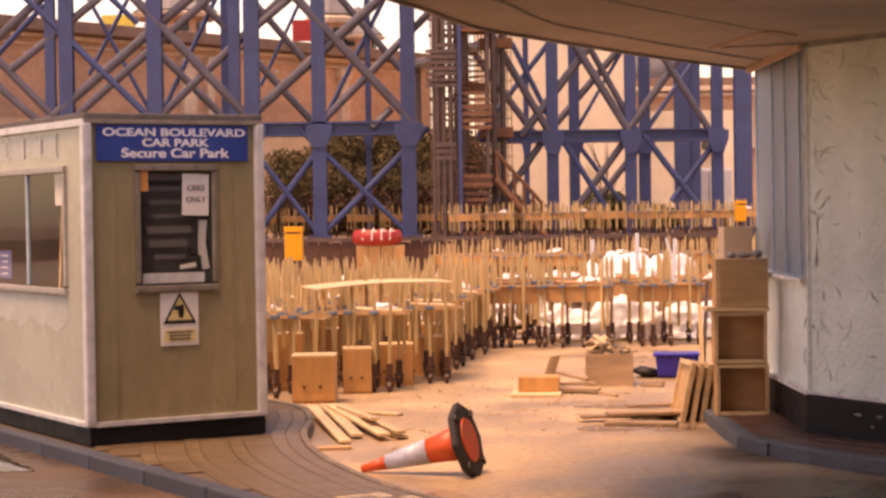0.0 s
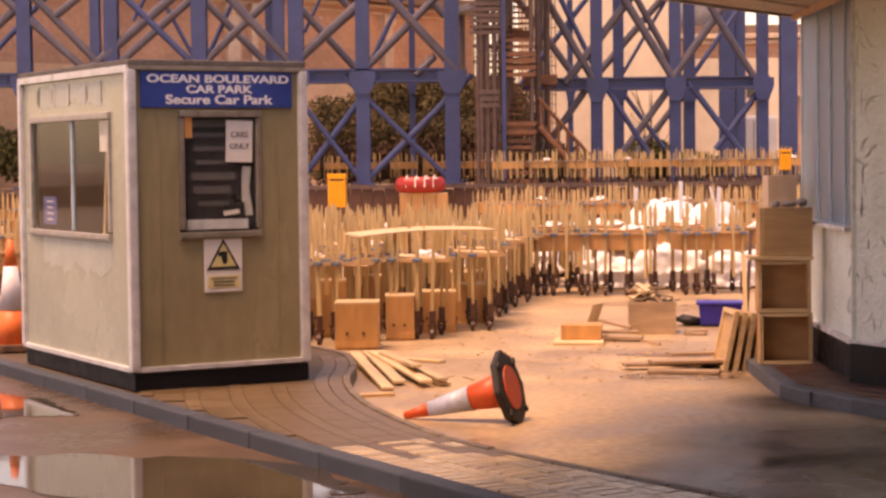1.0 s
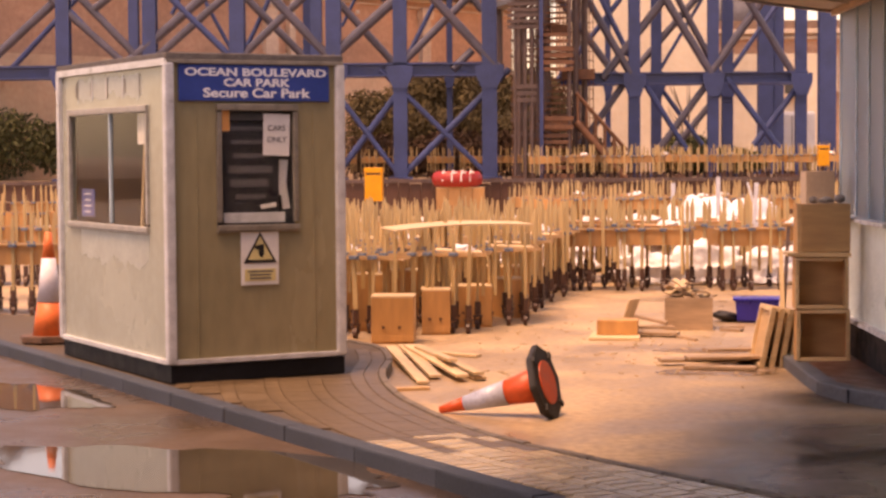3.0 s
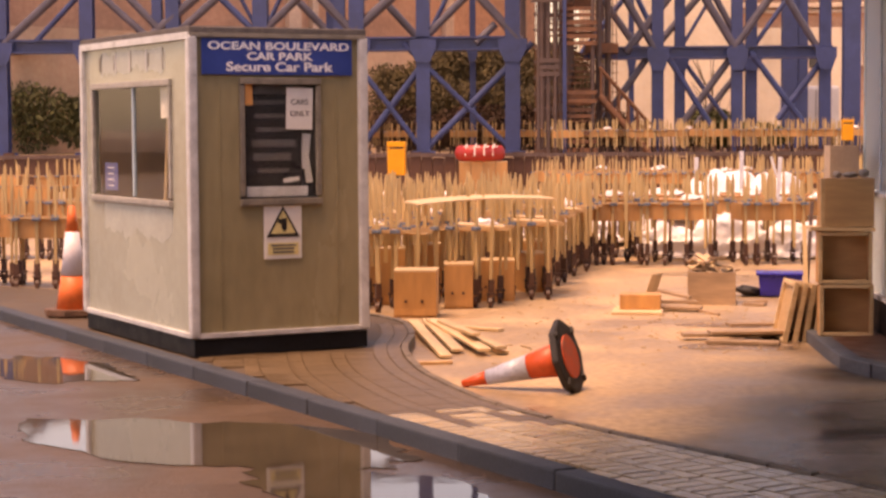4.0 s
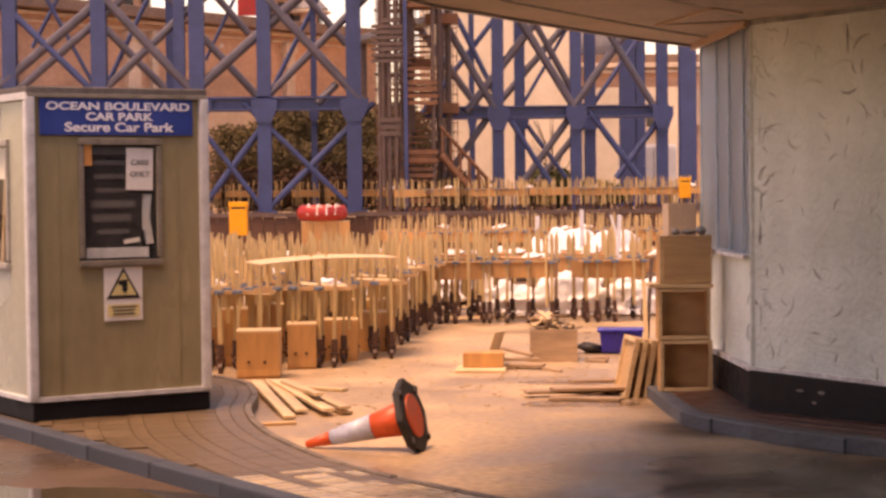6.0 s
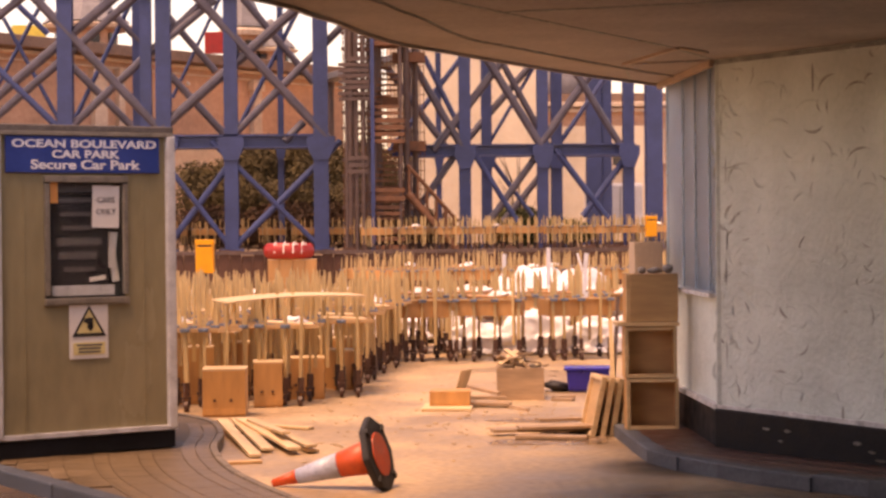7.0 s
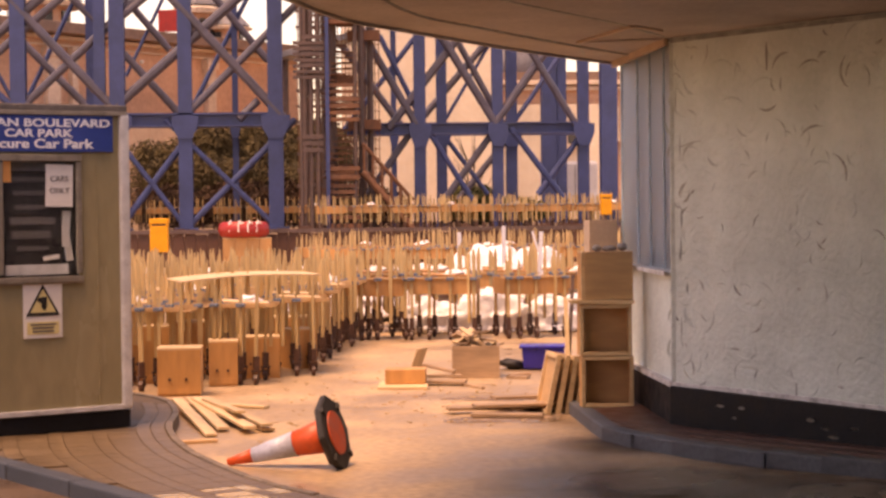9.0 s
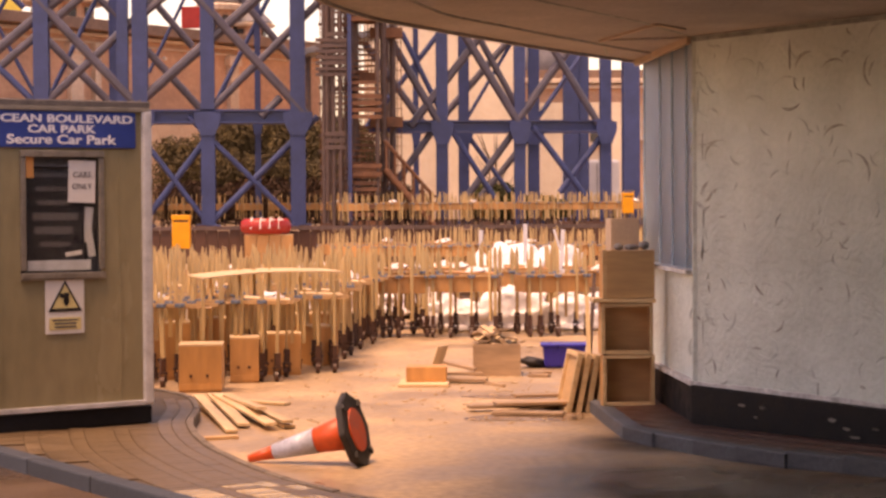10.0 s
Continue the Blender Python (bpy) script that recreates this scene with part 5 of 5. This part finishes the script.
for k in range(44):
    part("mesh_bar", rod((-0.86, 1.09, 0.15 + 0.29 * k), (1.65, 1.09, 0.15 + 0.29 * k), 0.015, None, 5), M_RUST, screen)
for k in range(9):
    z = 0.5 + 1.35 * k
    part("flight", box(((0.45 if k % 2 else 1.15, 0.75, z), (1.0, 0.5, 0.30))), M_RUST, st, "rusty red flight of treads")
rs = thing("red_steps", pose(2.35, 58.2, TZ), "rusty red flight of steps with hand rails", "steps")
for k in range(10):
    part("tread", box(((-0.62 + 0.14 * k, 0, 1.7 - 0.17 * k), (0.2, 1.0, 0.06))), M_RUST, rs)
for y in (-0.5, 0.5):
    part("stringer", rod((-0.75, y, 1.75), (0.75, y, 0.0), 0.09), M_RUST, rs)
    part("hand_rail", rod((-0.75, y, 2.6), (0.75, y, 0.9), 0.04), M_RUST, rs)
    for k in range(6):
        part("baluster", rod((-0.7 + 0.27 * k, y, 1.65 - 0.31 * k), (-0.7 + 0.27 * k, y, 2.55 - 0.31 * k), 0.03), M_RUST, rs)


# ---------------------------------------------------------------- trees and hedges
def leaves(bm, centre, size, count, leaf):
    for _ in range(count):
        v = Vector((random.gauss(0, 1), random.gauss(0, 1), random.gauss(0, 1)))
        v = v.normalized() * random.random() ** 0.45
        p = Vector(centre) + Vector((v.x * size[0], v.y * size[1], v.z * size[2]))
        q = Euler((random.uniform(0, 6.3), random.uniform(0, 6.3), random.uniform(0, 6.3))).to_matrix()
        s = leaf * random.uniform(0.6, 1.4)
        vs = [bm.verts.new(p + q @ Vector(c)) for c in ((-s, 0, 0), (0, -s * 0.5, 0.1 * s), (s, 0, 0), (0, s * 0.5, 0.1 * s))]
        bm.faces.new(vs)


def tree(x, y, z, h, spread, count, material, label):
    t = thing("tree", pose(x, y, z), label, "tree", "trees behind the ride")
    bm = rod((0, 0, 0), (0.1, 0, h * 0.45), 0.16, 0.10)
    tips = []
    for k in range(9):
        a = k * 2.4
        b = Vector((spread * 0.75 * math.cos(a) * random.uniform(0.5, 1), spread * 0.75 * math.sin(a) * random.uniform(0.5, 1), h * random.uniform(0.6, 0.92)))
        rod((0.1, 0, h * random.uniform(0.25, 0.45)), b, 0.07, 0.02, 6, bm)
        tips.append(b)
    part("trunk", bm, M_BARK, t, "branching brown trunk")
    bm = bmesh.new()
    for b in tips:
        leaves(bm, b, (spread * 0.5, spread * 0.5, h * 0.22), count // 12, 0.075)
    leaves(bm, (0, 0, h * 0.50), (spread, spread, h * 0.5), count // 2, 0.085)
    part("crown", bm, material, t, "dense dull olive leaves")


random.seed(21)
for x, y, h, s in ((-5.4, 73, 2.9, 1.4), (-4.1, 75, 3.7, 1.7), (-2.6, 74, 4.0, 1.9), (-1.1, 73, 3.9, 1.8), (0.4, 75, 3.6, 1.7), (-3.3, 71, 2.6, 1.6), (-0.4, 71, 2.4, 1.5)):
    tree(x, y, TZ, h, s, 7000, M_LEAF, "olive-brown leafy tree behind the steel frame")
for x, y, w, h, name in ((7.2, 70, 2.4, 0.6, "low green hedge beyond the trolleys"), (5.7, 68, 1.6, 0.9, "low green hedge beyond the trolleys"), (-18.4, 66, 4.6, 1.6, "dark green hedge beside the terrace"), (-14.8, 66, 3.8, 1.4, "dark green hedge beside the terrace")):
    bm = bmesh.new()
    leaves(bm, (0, 0, h * 0.8), (w / 2 + 0.4, 0.8, h * 0.8), 5200, 0.09)
    h_ob = thing("hedge", pose(x, y, TZ), name, "hedge", "hedges")
    part("foliage", bm, M_HEDGE, h_ob)
    part("stem", rod((0, 0, 0), (0, 0, h), 0.08), M_BARK, h_ob)
for x, y, w, h in ((-5.0, 69.5, 3.0, 1.5), (-2.4, 69.2, 3.0, 1.6), (0.2, 69.5, 3.0, 1.7), (2.3, 69.4, 2.2, 1.3)):
    bm = bmesh.new()
    leaves(bm, (0, 0, h * 0.5), (w / 2 + 0.3, 0.7, h * 0.55), 3600, 0.08)
    h_ob = thing("shrub", pose(x, y, TZ), "dense reddish-brown shrub under the trees", "shrub", "shrubs under the trees")
    part("foliage", bm, M_BROWNHEDGE, h_ob)
    part("stem", rod((0, 0, 0), (0, 0, h * 0.8), 0.08), M_BARK, h_ob)
# bare shrub on the cream wall
bare = thing("bare_shrub", pose(6.4, 76, TZ), "leafless climbing shrub before the cream wall", "shrub")
bm = bmesh.new()
for k in range(26):
    x, z = random.uniform(-0.7, 0.7), random.uniform(0, 2.5)
    rod((x * 0.4, 0, z), (x * 1.4 + random.uniform(-0.2, 0.2), random.uniform(-0.1, 0.1), z + random.uniform(0.7, 1.5)), 0.025, 0.008, 5, bm)
rod((0, 0, 0), (0.1, 0, 3.0), 0.05, 0.02, 6, bm)
part("trunk", bm, M_BARK, bare)


# ---------------------------------------------------------------- buildings behind
def facade(name, x0, x1, y, z0, z1, material, label, windows=(), dpt=8.0, cornice=True, turn=0.0):
    b = thing(name, pose((x0 + x1) / 2, y, 0, 0, 0, turn), label, "building", "buildings behind the ride")
    w = x1 - x0
    part("wall", box(((0, dpt / 2, (z0 + z1) / 2), (w, dpt, z1 - z0))), material, b)
    if cornice:
        part("cornice", box(((0, -0.2, z1 - 0.12), (w + 0.3, 0.5, 0.24)), ((0, -0.1, z1 - 0.42), (w + 0.1, 0.3, 0.18)), bevel=0.03), M_CORNICE, b, "pale moulded cornice")
        part("roof", box(((0, dpt / 2, z1 + 0.22), (w + 0.2, dpt, 0.45))), M_TILE, b, "low brown tiled roof edge")
    for x, z, ww, hh in windows:
        win = part("window", box(((x, -0.03, z), (ww + 0.3, 0.08, hh + 0.3)), bevel=0.02), M_CORNICE, b)
        part("pane", box(((x, -0.08, z), (ww, 0.03, hh))), M_WINDARK, win)
        part("sill", box(((x, -0.16, z - hh / 2 - 0.18), (ww + 0.5, 0.26, 0.1))), M_CORNICE, win)
    return b


# the hall runs off at a slant; its annex stands before it
HALL = 53.3
hall = facade("hall_building", -31.9, 7.4, 79.55, 0, 8.75, M_STUCCO, "long brown stucco hall with a dark eave and pale pilasters", cornice=False, turn=HALL)
part("roof", box(((0, 3.6, 8.98), (39.8, 9.0, 0.46)), bevel=0.04), M_TILE, hall, "dark brown roof edge")
part("cornice", box(((0, -0.12, 8.62), (39.4, 0.3, 0.14)), ((0, -0.06, 8.30), (39.3, 0.16, 0.08)), bevel=0.02), M_CORNICE, hall, "pale moulded cornice")
for x, w in ((2.65, 0.75), (3.9, 0.35), (12.85, 0.6)):
    part("pilaster", box(((x, -0.12, 6.2), (w, 0.3, 4.2)), ((x, -0.16, 8.0), (w * 1.35, 0.4, 0.4)), bevel=0.03), M_CORNICE, hall, "pale pilaster")
for k in range(11):
    part("lamp_globe", blob((0.10, 0.10, 0.09), k, 2, 0.05).transformed((-13.5 + 2.4 * k + 0.5 * (k % 3), -0.22, 8.0 - 0.12 * (k % 2))), M_PAPER, hall, "small white lamp globe", True)
facade("low_annex", -29.0, 10.0, 77.5, 0, 5.2, M_PEACH, "long low peach annex wall", cornice=False, dpt=1.2, turn=HALL)
cb2 = facade("cream_building", 1.6, 8.0, 84, 0, 14.0, M_CREAMWALL, "tall pale cream gable wall", cornice=False)
facade("cream_annex", 8.0, 13.0, 86, 0, 5.9, M_CREAMWALL, "lower cream wall with a small window", ((1.3, 4.4, 0.6, 0.5),), cornice=False)
part("coping", box(((0, -0.05, 14.05), (6.5, 0.3, 0.16))), M_CORNICE, cb2)
part("plinth_band", box(((0, -0.03, 1.1), (6.4, 0.1, 0.8))), M_CORNICE, cb2)
facade("brown_building", 9.2, 40, 98, 0, 7.7, M_STUCCO, "brown stucco building with a flat roof", ((-9.5, 5.5, 1.0, 1.4), (-6, 5.5, 1.0, 1.4)))


def cupola(x, y, z, w, h, sign):
    c = thing("roof_pavilion", pose(x, y, z), "small octagonal roof pavilion with a grey pointed roof", "pavilion", "pavilions on the hall roof")
    part("drum", lathe([(w * 0.42, 0), (w * 0.42, h * 0.35)], 8), M_STUCCO, c)
    part("cornice", lathe([(w * 0.62, h * 0.33), (w * 0.66, h * 0.38), (w * 0.5, h * 0.42)], 8), M_CORNICE, c, "pale eaves")
    part("roof", lathe([(w * 0.60, h * 0.42), (w * 0.30, h * 0.68), (w * 0.12, h * 0.95), (0.04, h)], 8), M_SLATE, c, "grey slate cone")
    for k in range(8):
        a = math.pi / 4 * k + 0.39
        win = part("window", box(((w * 0.40 * math.cos(a), w * 0.40 * math.sin(a), h * 0.18), (0.12, w * 0.16, h * 0.2), math.degrees(a))), M_WINDARK, c)
    part("sign", box(((-w * 0.7, -w * 0.45, h * 0.25), (w * 0.45, 0.12, h * 0.22)), bevel=0.02), sign, c, "coloured sign board")


cupola(-11.6, 85.5, 9.1, 3.2, 3.3, M_YELLOW)
cupola(-5.2, 93.0, 9.1, 1.9, 4.6, M_RED)
cupola(-3.9, 93.5, 9.1, 2.0, 2.4, M_RED)
ramp = thing("grey_roof", pose(0.7, 80, 0), "grey sloping shelter roof beyond the stair tower", "roof")
part("roof", box(((0, 0, 8.1), (4.2, 3.0, 0.25), (0, -16, 0)), bevel=0.03), M_SLATE, ramp)
for x in (-1.6, 1.6):
    part("post", rod((x, 0, 0.5), (x, 0, 8.2 + x * 0.25), 0.12), M_DARKIRON, ramp)
van = thing("parked_van", pose(10.05, 74, TZ, 0, 0, 0), "plain white panel van parked beyond the trolleys", "van")
part("body", box(((0, 1.2, 1.35), (1.75, 4.2, 1.9)), bevel=0.12), M_VAN, van)
for x in (-0.7, 0.7):
    for y in (0.0, 2.5):
        part("wheel", rod((x - 0.1, y, 0.33), (x + 0.1, y, 0.33), 0.33, None, 18), M_RUBBER, van)
part("door_seam", box(((0.0, -0.91, 1.35), (0.03, 0.01, 1.6))), M_GREYINK, van)
dome = thing("domed_tank", pose(11.0, 104, 8.0), "pale blue-grey dome above the roofs", "dome")
part("dome", lathe([(2.1, 0), (2.1, 1.0), (1.9, 1.9), (1.3, 2.6), (0.5, 3.0), (0.05, 3.05)], 20), M_SLATE, dome, "", True)

# ---------------------------------------------------------------- puddles and road wear
def wet_patch(cx, cy, rx, ry, turn, seed, z, material, name, label):
    pts = []
    for k in range(56):
        a = 6.28319 * k / 56
        r = 1 + 0.42 * noise.noise(Vector((math.cos(a) * 1.3 + seed, math.sin(a) * 1.3, seed))) + 0.16 * noise.noise(Vector((math.cos(a) * 5, math.sin(a) * 5 + seed, 0)))
        x, y = rx * r * math.cos(a), ry * r * math.sin(a)
        c, s = math.cos(radians(turn)), math.sin(radians(turn))
        pts.append((cx + x * c - y * s, cy + x * s + y * c))
    bm = prism(pts, z - 0.003, z)
    for v in bm.verts:
        v.co.z += rise(v.co.x)
    return solid(name, bm, material, label, "puddle", kind="structure")


wet_patch(-1.75, 10.0, 1.25, 0.62, -32, 1.0, 0.009, M_WATER, "puddle_near", "shallow brown puddle mirroring the kiosk")
wet_patch(-0.8, 8.7, 0.75, 0.4, -45, 6.0, 0.010, M_WATER, "puddle_kerb", "narrow puddle along the kerb")
wet_patch(-3.35, 13.05, 0.85, 0.42, -50, 3.0, 0.009, M_WATER, "puddle_far", "shallow muddy puddle in the road")
wet_patch(-4.9, 13.2, 1.2, 0.5, -40, 4.0, 0.010, M_WATER, "puddle_side", "shallow muddy puddle in the road")

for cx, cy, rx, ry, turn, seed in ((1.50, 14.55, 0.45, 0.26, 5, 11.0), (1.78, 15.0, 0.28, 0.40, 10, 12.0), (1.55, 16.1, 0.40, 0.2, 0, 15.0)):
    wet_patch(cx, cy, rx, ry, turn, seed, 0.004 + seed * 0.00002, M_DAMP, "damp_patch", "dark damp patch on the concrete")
# broad floor patches: damp, with the canopy's shade painted in
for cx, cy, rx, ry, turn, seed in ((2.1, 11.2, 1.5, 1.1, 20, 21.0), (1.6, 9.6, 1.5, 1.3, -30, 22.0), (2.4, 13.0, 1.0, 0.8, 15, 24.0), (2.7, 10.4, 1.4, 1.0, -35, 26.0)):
    wet_patch(cx, cy, rx, ry, turn, seed, 0.003 + seed * 0.00002, M_SHADEDAMP, "soaked_patch", "broad damp patch on the worn concrete, canopy shade in its colour")


# ---------------------------------------------------------------- kerbs, pavers and tiles, piece by piece
random.seed(31)
L = (KERB_B - KERB_A).length
n = int(L / 0.9)
kerb_mesh = to_mesh("kerb_stone", box(((0, 0, 0), (0.896, 0.125, 0.30)), bevel=0.014), M_KERB)
ka = math.degrees(math.atan2(KDIR.y, KDIR.x))
for k in range(n):
    p = KERB_A + KDIR * (0.9 * (k + 0.5)) - KSIDE * 0.055
    ob = part("kerb_stone", kerb_mesh, M_KERB, pavement)
    ob.matrix_local = pose(p.x, p.y, -0.05 + random.uniform(-0.003, 0.003), random.uniform(-0.4, 0.4), 0, ka + random.uniform(-0.25, 0.25))

dull_mesh = to_mesh("paver", box(((0, 0, 0), (0.1945, 0.0945, 0.05)), bevel=0.004), M_DULLBLOCK)
paver_mesh = to_mesh("paver", box(((0, 0, 0), (0.186, 0.086, 0.05)), bevel=0.004), M_SHEENBLOCK)
count = 0
inner = [Vector((p.x, p.y)) for p in INNER]


def along(points, step, offset):
    """Places at even steps on a line shifted sideways: x, y, angle."""
    out, carry = [], 0.0
    for a, b in zip(points, points[1:]):
        d = b - a
        ln = d.length
        if ln < 1e-6:
            continue
        u = d / ln
        s = Vector((-u.y, u.x))
        pos = carry
        while pos < ln:
            p = a + u * pos + s * offset
            out.append((p.x, p.y, math.degrees(math.atan2(u.y, u.x))))
            pos += step
        carry = pos - ln
    return out


def road_gap(x, y):
    """Distance from the kerb line into the pavement."""
    return -((Vector((x, y)) - KERB_A).dot(KSIDE))


stretch = [p for p in inner if 7.2 < p.y < 15.5]
# plain gathers the golden sheen pavers, muddy the dull brown ones
plain, muddy = bmesh.new(), bmesh.new()


def offset_line(points, off):
    """The line moved sideways by off."""
    out = []
    for a, b, c in zip([points[0]] + points[:-1], points, points[1:] + [points[-1]]):
        u = (c - a).normalized()
        out.append(b + Vector((-u.y, u.x)) * off)
    return out


def lay(x, y, a):
    m = pose(x, y, 0.0625 + random.uniform(-0.0008, 0.0008), random.uniform(-0.15, 0.15), random.uniform(-0.15, 0.15), a + random.uniform(-0.7, 0.7))
    # worn marks the nearer pavers, whose golden colour holds painted sheen
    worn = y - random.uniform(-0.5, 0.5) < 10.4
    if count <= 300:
        ob = part("paver", paver_mesh if worn else dull_mesh, M_SHEENBLOCK if worn else M_DULLBLOCK, pavement, "" if worn else "dull brown paver")
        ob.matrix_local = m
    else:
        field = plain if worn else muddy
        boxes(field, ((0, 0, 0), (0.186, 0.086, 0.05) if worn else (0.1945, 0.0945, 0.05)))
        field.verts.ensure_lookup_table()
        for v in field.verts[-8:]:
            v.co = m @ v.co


# two stretcher rows on the curve, then courses of headers and stretchers by turns
off = 0.068
for row in range(16):
    header = row > 1 and row % 2 == 0
    step, deep = (0.0985, 0.2) if header else (0.1985, 0.099)
    line = offset_line(stretch if row < 2 else [p for p in stretch if p.y < 13.6], off + deep / 2 - 0.05)
    for x, y, a in along(line, step, 0.0):
        if road_gap(x, y) > (0.21 if header else 0.16):
            count += 1
            lay(x, y, a + (90 if header else 0))
    off += deep
tagged(part("paver_field", plain, M_SHEENBLOCK, pavement, "golden block pavers, wet sheen in their colour"), kind="stuff")
tagged(part("paver_field", muddy, M_DULLBLOCK, pavement, "dull brown block pavers"), kind="stuff")

edge_mesh = to_mesh("edging_stone", box(((0, 0, 0), (0.288, 0.05, 0.26)), bevel=0.008), M_EDGING)
for x, y, a in along([p for p in inner if 6.5 < p.y < 17.2], 0.295, -0.012):
    ob = part("edging_stone", edge_mesh, M_KERB, pavement)
    ob.matrix_local = pose(x, y, -0.034 + random.uniform(-0.004, 0.004), 0, random.uniform(-0.5, 0.5), a)

ik_mesh = to_mesh("kerb_stone", box(((0, 0, 0), (0.474, 0.125, 0.30)), bevel=0.012), M_ISLKERB)
isl = [Vector((p.x, p.y)) for p in ISL]
for x, y, a in along(isl, 0.45, 0.05):
    ob = part("kerb_stone", ik_mesh, M_KERB, island)
    ob.matrix_local = pose(x, y, ISL_Z - 0.143 + rise(x) + random.uniform(-0.002, 0.002), 0, 0, a)

tile_mesh = to_mesh("tile", box(((0, 0, 0), (0.146, 0.146, 0.02)), bevel=0.003), M_QUARRY)
ang = math.atan2(wdir.y, wdir.x)
made = 0
for i in range(-22, 40):
    for j in range(1, 14):
        p = W0 + wdir * (0.15 * i + 0.075) + wnrm * (0.15 * j - 0.02)
        q = min(isl, key=lambda s: (s - p).length)
        side = (p - q).dot(Vector((1, 0.45)))
        if p.x > 2.40 and p.y > 13.2:
            continue
        if side < 0.20 or p.y < 9.6 or p.y > 15.3 or made > 298:
            continue
        made += 1
        ob = part("tile", tile_mesh, M_QUARRY, island)
        ob.matrix_local = pose(p.x, p.y, ISL_Z - 0.004 + rise(p.x) + random.uniform(-0.001, 0.002), random.uniform(-0.4, 0.4), random.uniform(-0.4, 0.4), math.degrees(ang))

# chips and sawdust on the yard floor
chips = bmesh.new()
random.seed(77)
for k in range(260):
    cx, cy = random.choice(((1.2, 17.2), (1.6, 16.9), (1.3, 14.9), (-0.4, 14.6), (0.6, 18.5), (0.4, 16.0)))
    x, y = random.gauss(cx, 0.5), random.gauss(cy, 0.9)
    if x < -0.8 or x > 1.9 or y < 12.8:
        continue
    s = random.uniform(0.006, 0.03)
    boxes(chips, ((x, y, 0.007), (s * 1.8, s * 0.7, 0.006), random.uniform(0, 180)))
solid("wood_chips", chips, M_PLANK, "scattered wood chips on the concrete", "wood chips", kind="stuff")
